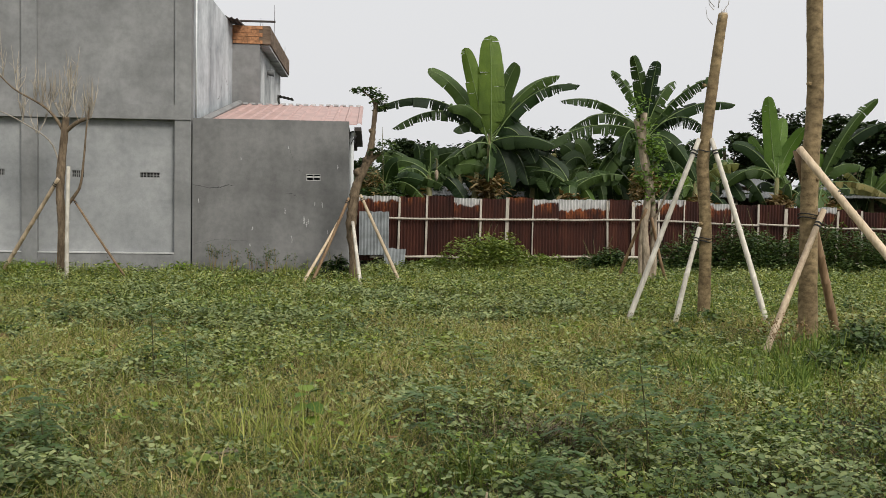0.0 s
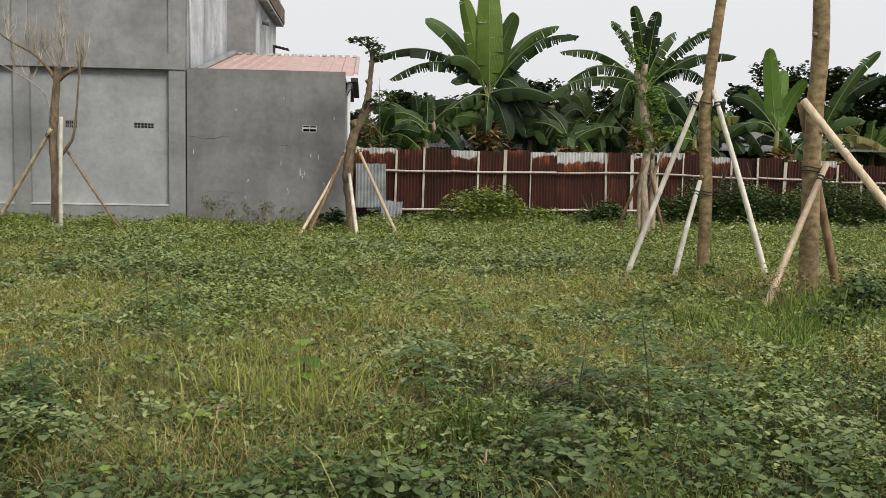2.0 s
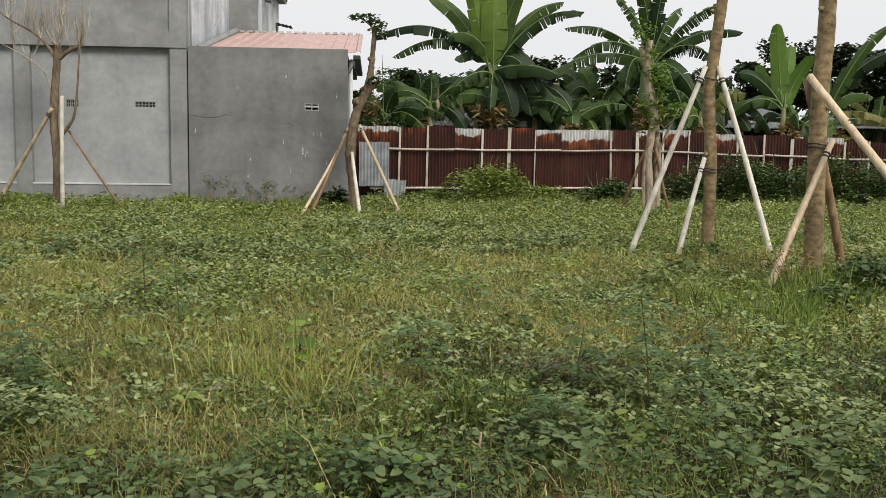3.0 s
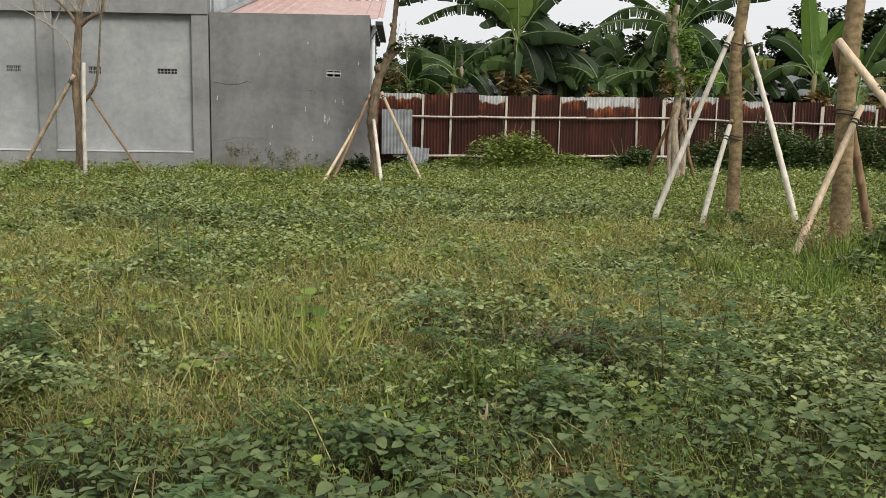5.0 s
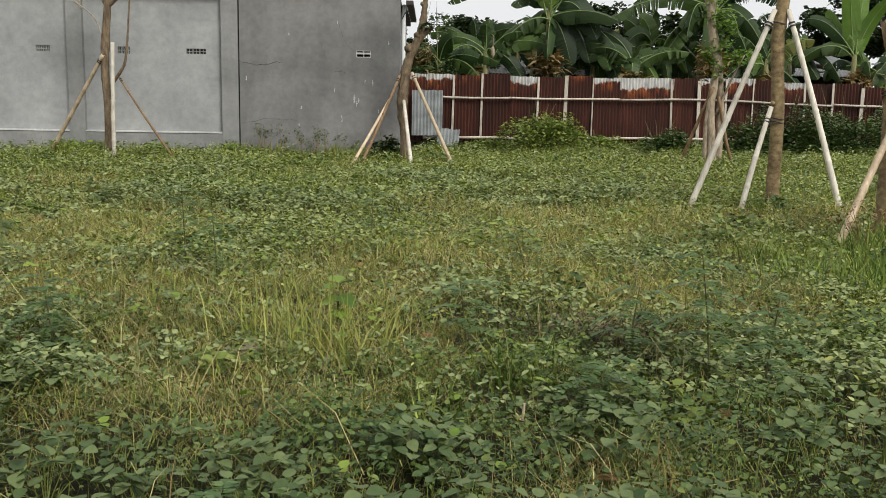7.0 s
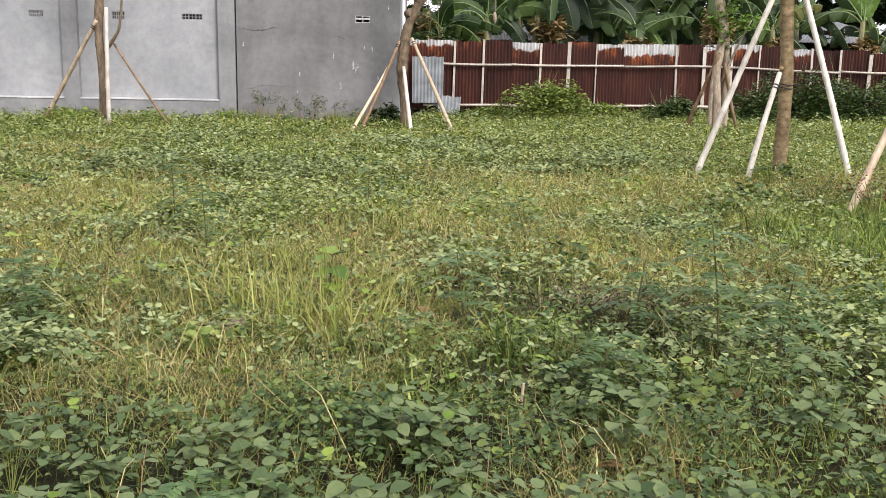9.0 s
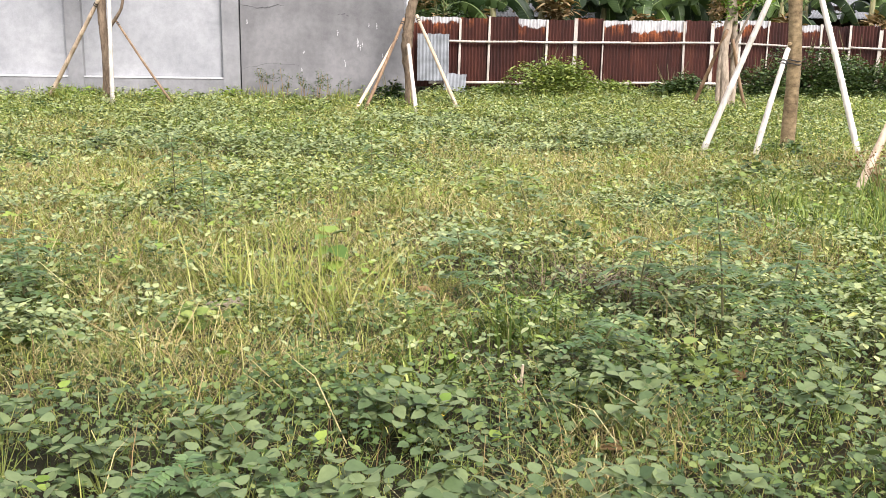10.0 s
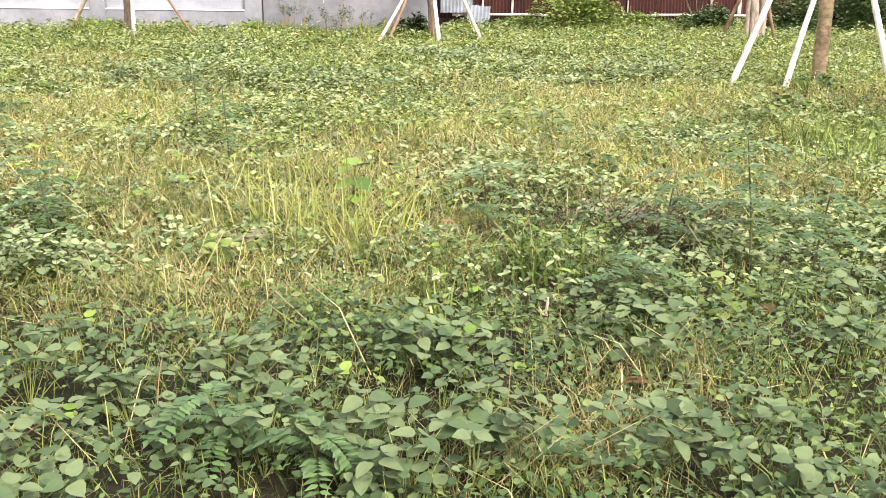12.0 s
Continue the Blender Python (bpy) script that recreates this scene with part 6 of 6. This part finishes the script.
def build_plants():
    yellow = "tall clump of yellowing grass on the plot"
    for i, (x, y, n, l) in enumerate(((-0.85, 6.34, 150, 0.55), (-0.59, 6.14, 110, 0.50), (-0.27, 6.08, 150, 0.52), (-0.53, 6.56, 90, 0.6), (-0.09, 6.31, 90, 0.42), (-1.71, 6.93, 60, 0.35), (-1.01, 7.28, 50, 0.3), (1.42, 11.59, 70, 0.4), (0.37, 10.39, 60, 0.35), (-2.79, 8.42, 60, 0.35), (-3.53, 10.53, 60, 0.38))):
        tuft("grass_clump", x, y, int(n * 0.42), (l * 0.5, l * 1.2), (0.004, 0.009), 0.10, (0.50, 0.32), M_YELLOW, yellow, "tall grass clumps", 300 + i)
    green = "tall clump of green grass round the saplings"
    for i, (x, y, n, l) in enumerate(((3.01, 8.34, 200, 0.45), (3.28, 8.98, 160, 0.5), (2.79, 8.91, 130, 0.4), (3.90, 10.75, 160, 0.55), (4.30, 10.91, 120, 0.45), (3.54, 10.20, 140, 0.45), (3.89, 9.52, 140, 0.45), (3.19, 13.32, 90, 0.35), (4.42, 9.96, 120, 0.4), (4.87, 11.25, 120, 0.45), (-2.22, 19.99, 80, 0.4), (3.57, 19.76, 80, 0.4), (-8.26, 19.86, 80, 0.4), (0.65, 5.87, 70, 0.3), (0.30, 5.23, 70, 0.28), (2.65, 9.78, 90, 0.4), (-4.79, 20.54, 90, 0.45), (-5.54, 20.97, 90, 0.4), (-3.77, 20.84, 90, 0.4), (-6.91, 20.80, 90, 0.4), (-9.83, 20.40, 90, 0.4))):
        tuft("grass_clump", x, y, int(n * 1.1), (l * 0.5, l), (0.008, 0.016), 0.14, (0.5, 0.35), M_GRASS, green, "tall grass clumps", 330 + i)
    rim = random.Random(12)
    for i in range(26):
        u = rim.uniform(-3.6, 3.3)
        x, y = -5.78 + u * 0.99, 20.74 + u * 0.139 - rim.uniform(0.15, 0.9)
        l = rim.uniform(0.28, 0.5)
        tuft("grass_clump", x, y, 60, (l * 0.5, l), (0.010, 0.020), 0.12, (0.5, 0.35), M_YELLOW if i % 3 else M_GRASS, "tall grass growing along the foot of the wall", "tall grass along the wall", 700 + i)
    straw = "bent tuft of pale dry straw among the weeds"
    for i, (x, y, n, l) in enumerate(((1.17, 4.59, 60, 0.30), (0.97, 4.04, 90, 0.34), (1.24, 4.77, 40, 0.28), (0.85, 4.32, 50, 0.25), (-1.57, 6.21, 70, 0.3), (-1.21, 6.58, 60, 0.28), (2.39, 7.43, 60, 0.35), (0.15, 5.98, 70, 0.36))):
        tuft("straw_tuft", x, y, int(n * 1.3), (l * 0.5, l * 1.2), (0.003, 0.007), 0.08, (0.85, 0.35), M_DRY, straw, "dry straw tufts", 360 + i)
    fine = "slender feathery blue-green seedling among the weeds"
    for i, (x, y, h, n) in enumerate(((1.63, 5.99, 0.52, 15), (1.82, 5.66, 0.42, 12), (-2.28, 8.88, 0.5, 13), (-1.64, 7.88, 0.46, 12), (-1.79, 5.79, 0.4, 13), (0.99, 5.31, 0.24, 9), (0.23, 4.67, 0.17, 6), (-0.11, 3.87, 0.2, 8), (0.14, 3.78, 0.18, 7), (0.34, 6.44, 0.34, 9), (-0.93, 10.08, 0.4, 10), (-1.97, 5.42, 0.3, 10), (1.23, 6.32, 0.35, 10), (0.58, 8.74, 0.3, 9), (-3.25, 7.66, 0.4, 10))):
        feathery(x, y, h * 1.3, n, 400 + i, M_BLUEWEED, fine)
    # broad-leaved seedling beside the yellow grass
    sd = thing("broadleaf_seedling", (-0.52, 6.87, 0), "lone bright green broad-leaved seedling beside yellow grass", "seedling")
    part("stem", Shape().tube([(0, 0, -0.03), (0.01, 0, 0.16), (0.03, -0.02, 0.30)], [0.008, 0.007, 0.004], 6), M_STEM, sd)
    rng = np.random.default_rng(5)
    for k, (a, z, s, pitch, m) in enumerate(((0.6, 0.30, 0.122, 0.15, M_LIME), (2.6, 0.28, 0.130, 0.05, M_SHOOT), (4.2, 0.22, 0.137, -0.4, M_BANANA_BRIGHT), (1.7, 0.20, 0.122, -0.3, M_LIME), (3.5, 0.13, 0.144, -0.2, M_LIME), (5.4, 0.16, 0.115, -0.1, M_BANANA_BRIGHT), (5.0, 0.29, 0.094, 0.3, M_LEGUME))):
        bulk("leaf", leaves_at(rng, np.array([[0.02, -0.01, z]]), OVAL[0] * np.array([1.15, 1, 1]), (s, s + 0.01), (pitch, pitch + 0.05), np.array([a]), 0.2), OVAL[1], m, "", "", sd)
    # thin weeds with small leaves before the annexe
    rnd = random.Random(9)
    for i in range(24):
        u = rnd.uniform(0.5, 2.4)
        x, y = -5.78 + u * 0.99 + 0.05, 20.74 + u * 0.139 - rnd.uniform(0.25, 0.7)
        h = rnd.uniform(0.35, 0.72)
        w = thing("stalk_weed", (x, y, 0), "thin upright weed with small dark leaves by the annexe wall", "weed", "stalk weeds by the wall")
        lx = rnd.uniform(-0.08, 0.08)
        part("stem", Shape().tube([(0, 0, -0.02), (lx * 0.3, 0, h * 0.5), (lx, 0, h)], [0.007, 0.006, 0.004], 5), M_BANANA_DEAD, w)
        leaf_cloud(w, "leaves", (lx * 0.8, 0, h * 0.85), (0.07, 0.07, h * 0.22), 34, (0.03, 0.07), M_DARKWEED, 500 + i, LANCE)
    dead = thing("dead_weed", (3.65, 10.72, 0), "rusty brown dead weed stalks at the foot of a thick trunk", "weed")
    rr = random.Random(3)
    for k in range(9):
        a, h = rr.uniform(0, 6.28), rr.uniform(0.25, 0.5)
        part("stalk", Shape().tube([(0, 0, 0), (math.cos(a) * 0.1, math.sin(a) * 0.1, h * 0.6), (math.cos(a) * 0.22, math.sin(a) * 0.2, h)], [0.005, 0.004, 0.002], 5), M_BANANA_DEAD, dead)
    leaf_cloud(dead, "leaves", (0, 0, 0.34), (0.30, 0.25, 0.14), 150, (0.03, 0.07), M_DEADLEAF, 77, LANCE)
    stick = thing("stick", (0.71, 4.99, -0.02), "short pale dry stick standing in the weeds", "stick")
    part("stem", Shape().tube([(0, 0, 0), (0.006, 0, 0.12), (0.014, 0.0, 0.22)], [0.008, 0.008, 0.005], 7, 0.1, 2), M_BAMBOO, stick)
    part("side_twig", Shape().tube([(0.01, 0, 0.13), (-0.02, -0.01, 0.18)], [0.005, 0.003], 5), M_BAMBOO, stick)
    slab = Shape().box(-0.10, 0.10, -0.055, 0.055, 0, 0.03)
    sr = random.Random(2)
    slab.v = [(x * sr.uniform(0.75, 1.1), y * sr.uniform(0.7, 1.15), z * sr.uniform(0.7, 1.2)) for x, y, z in slab.v]
    ob = new("stone", slab.mesh("stone", M_BARK_PALE))
    ob.matrix_world = pose(-0.85, 6.02, 0.07, 4, -6, 20)
    tagged(ob, "flat pale broken stone lying beside yellow grass", "stone")
    ob = new("fallen_leaf", mesh_of("fallen_leaf", [(0, 0, 0), (0.05, 0.03, 0.02), (0.06, 0.09, 0.03), (0, 0.15, 0.01), (-0.05, 0.09, 0.035), (-0.05, 0.03, 0.02)], [(0, 1, 2, 3), (0, 3, 4, 5)], M_DEADLEAF))
    ob.matrix_world = pose(0.16, 6.31, 0.10, 12, 8, 50) @ Matrix.Diagonal((0.75, 0.75, 0.75, 1))
    tagged(ob, "curled reddish brown fallen leaf on the grass", "leaf")
    heap = thing("brush_heap", (1.12, 6.78, 0), "flattened heap of dark dead weed stalks", "brush heap")
    hr = np.random.default_rng(15)
    hp = np.zeros((260, 3))
    hp[:, :2] = hr.normal(0, 1, (260, 2)) * np.array([0.26, 0.13])
    hp[:, 2] = hr.uniform(0.02, 0.14, 260)
    bulk("brushwood", blades_at(hr, hp, (0.12, 0.32), (0.004, 0.009), (1.2, 0.35)), BLADE, M_BARK_GREY, "", "", heap)
    flower = thing("yellow_flower", (0.47, 4.48, 0.0), "tiny yellow flower on a thin stem", "flower")
    part("stem", Shape().tube([(0, 0, 0), (0, 0, 0.17)], [0.002, 0.0015], 4), M_WEED, flower)
    for k in range(5):
        a = k * 1.2566
        part("petal", mesh_of("petal", [(0, 0, 0.17), (math.cos(a - 0.4) * 0.010, math.sin(a - 0.4) * 0.010, 0.175), (math.cos(a) * 0.015, math.sin(a) * 0.015, 0.174), (math.cos(a + 0.4) * 0.010, math.sin(a + 0.4) * 0.010, 0.175)], [(0, 1, 2, 3)], M_PETAL), None, flower)
    leaf = thing("rusty_fern", (-8.78, 20.38, 0), "small clump of reddish dried leaves by the cement wall", "weed")
    leaf_cloud(leaf, "leaves", (0, 0, 0.12), (0.28, 0.2, 0.16), 180, (0.04, 0.09), M_DEADLEAF, 601, LANCE)
    for i, (x, y) in enumerate(((-9.19, 19.97), (-7.18, 19.73), (-5.83, 20.34), (-8.34, 19.20))):
        b = thing("lime_weed", (x, y, 0), "lime-green leafy weed near the cement wall", "weed", "lime weeds by the wall")
        leaf_cloud(b, "leaves", (0, 0, 0.14), (0.3, 0.22, 0.16), 160, (0.05, 0.09), M_LIME, 610 + i)


build_plants()
build_legumes()
grow()
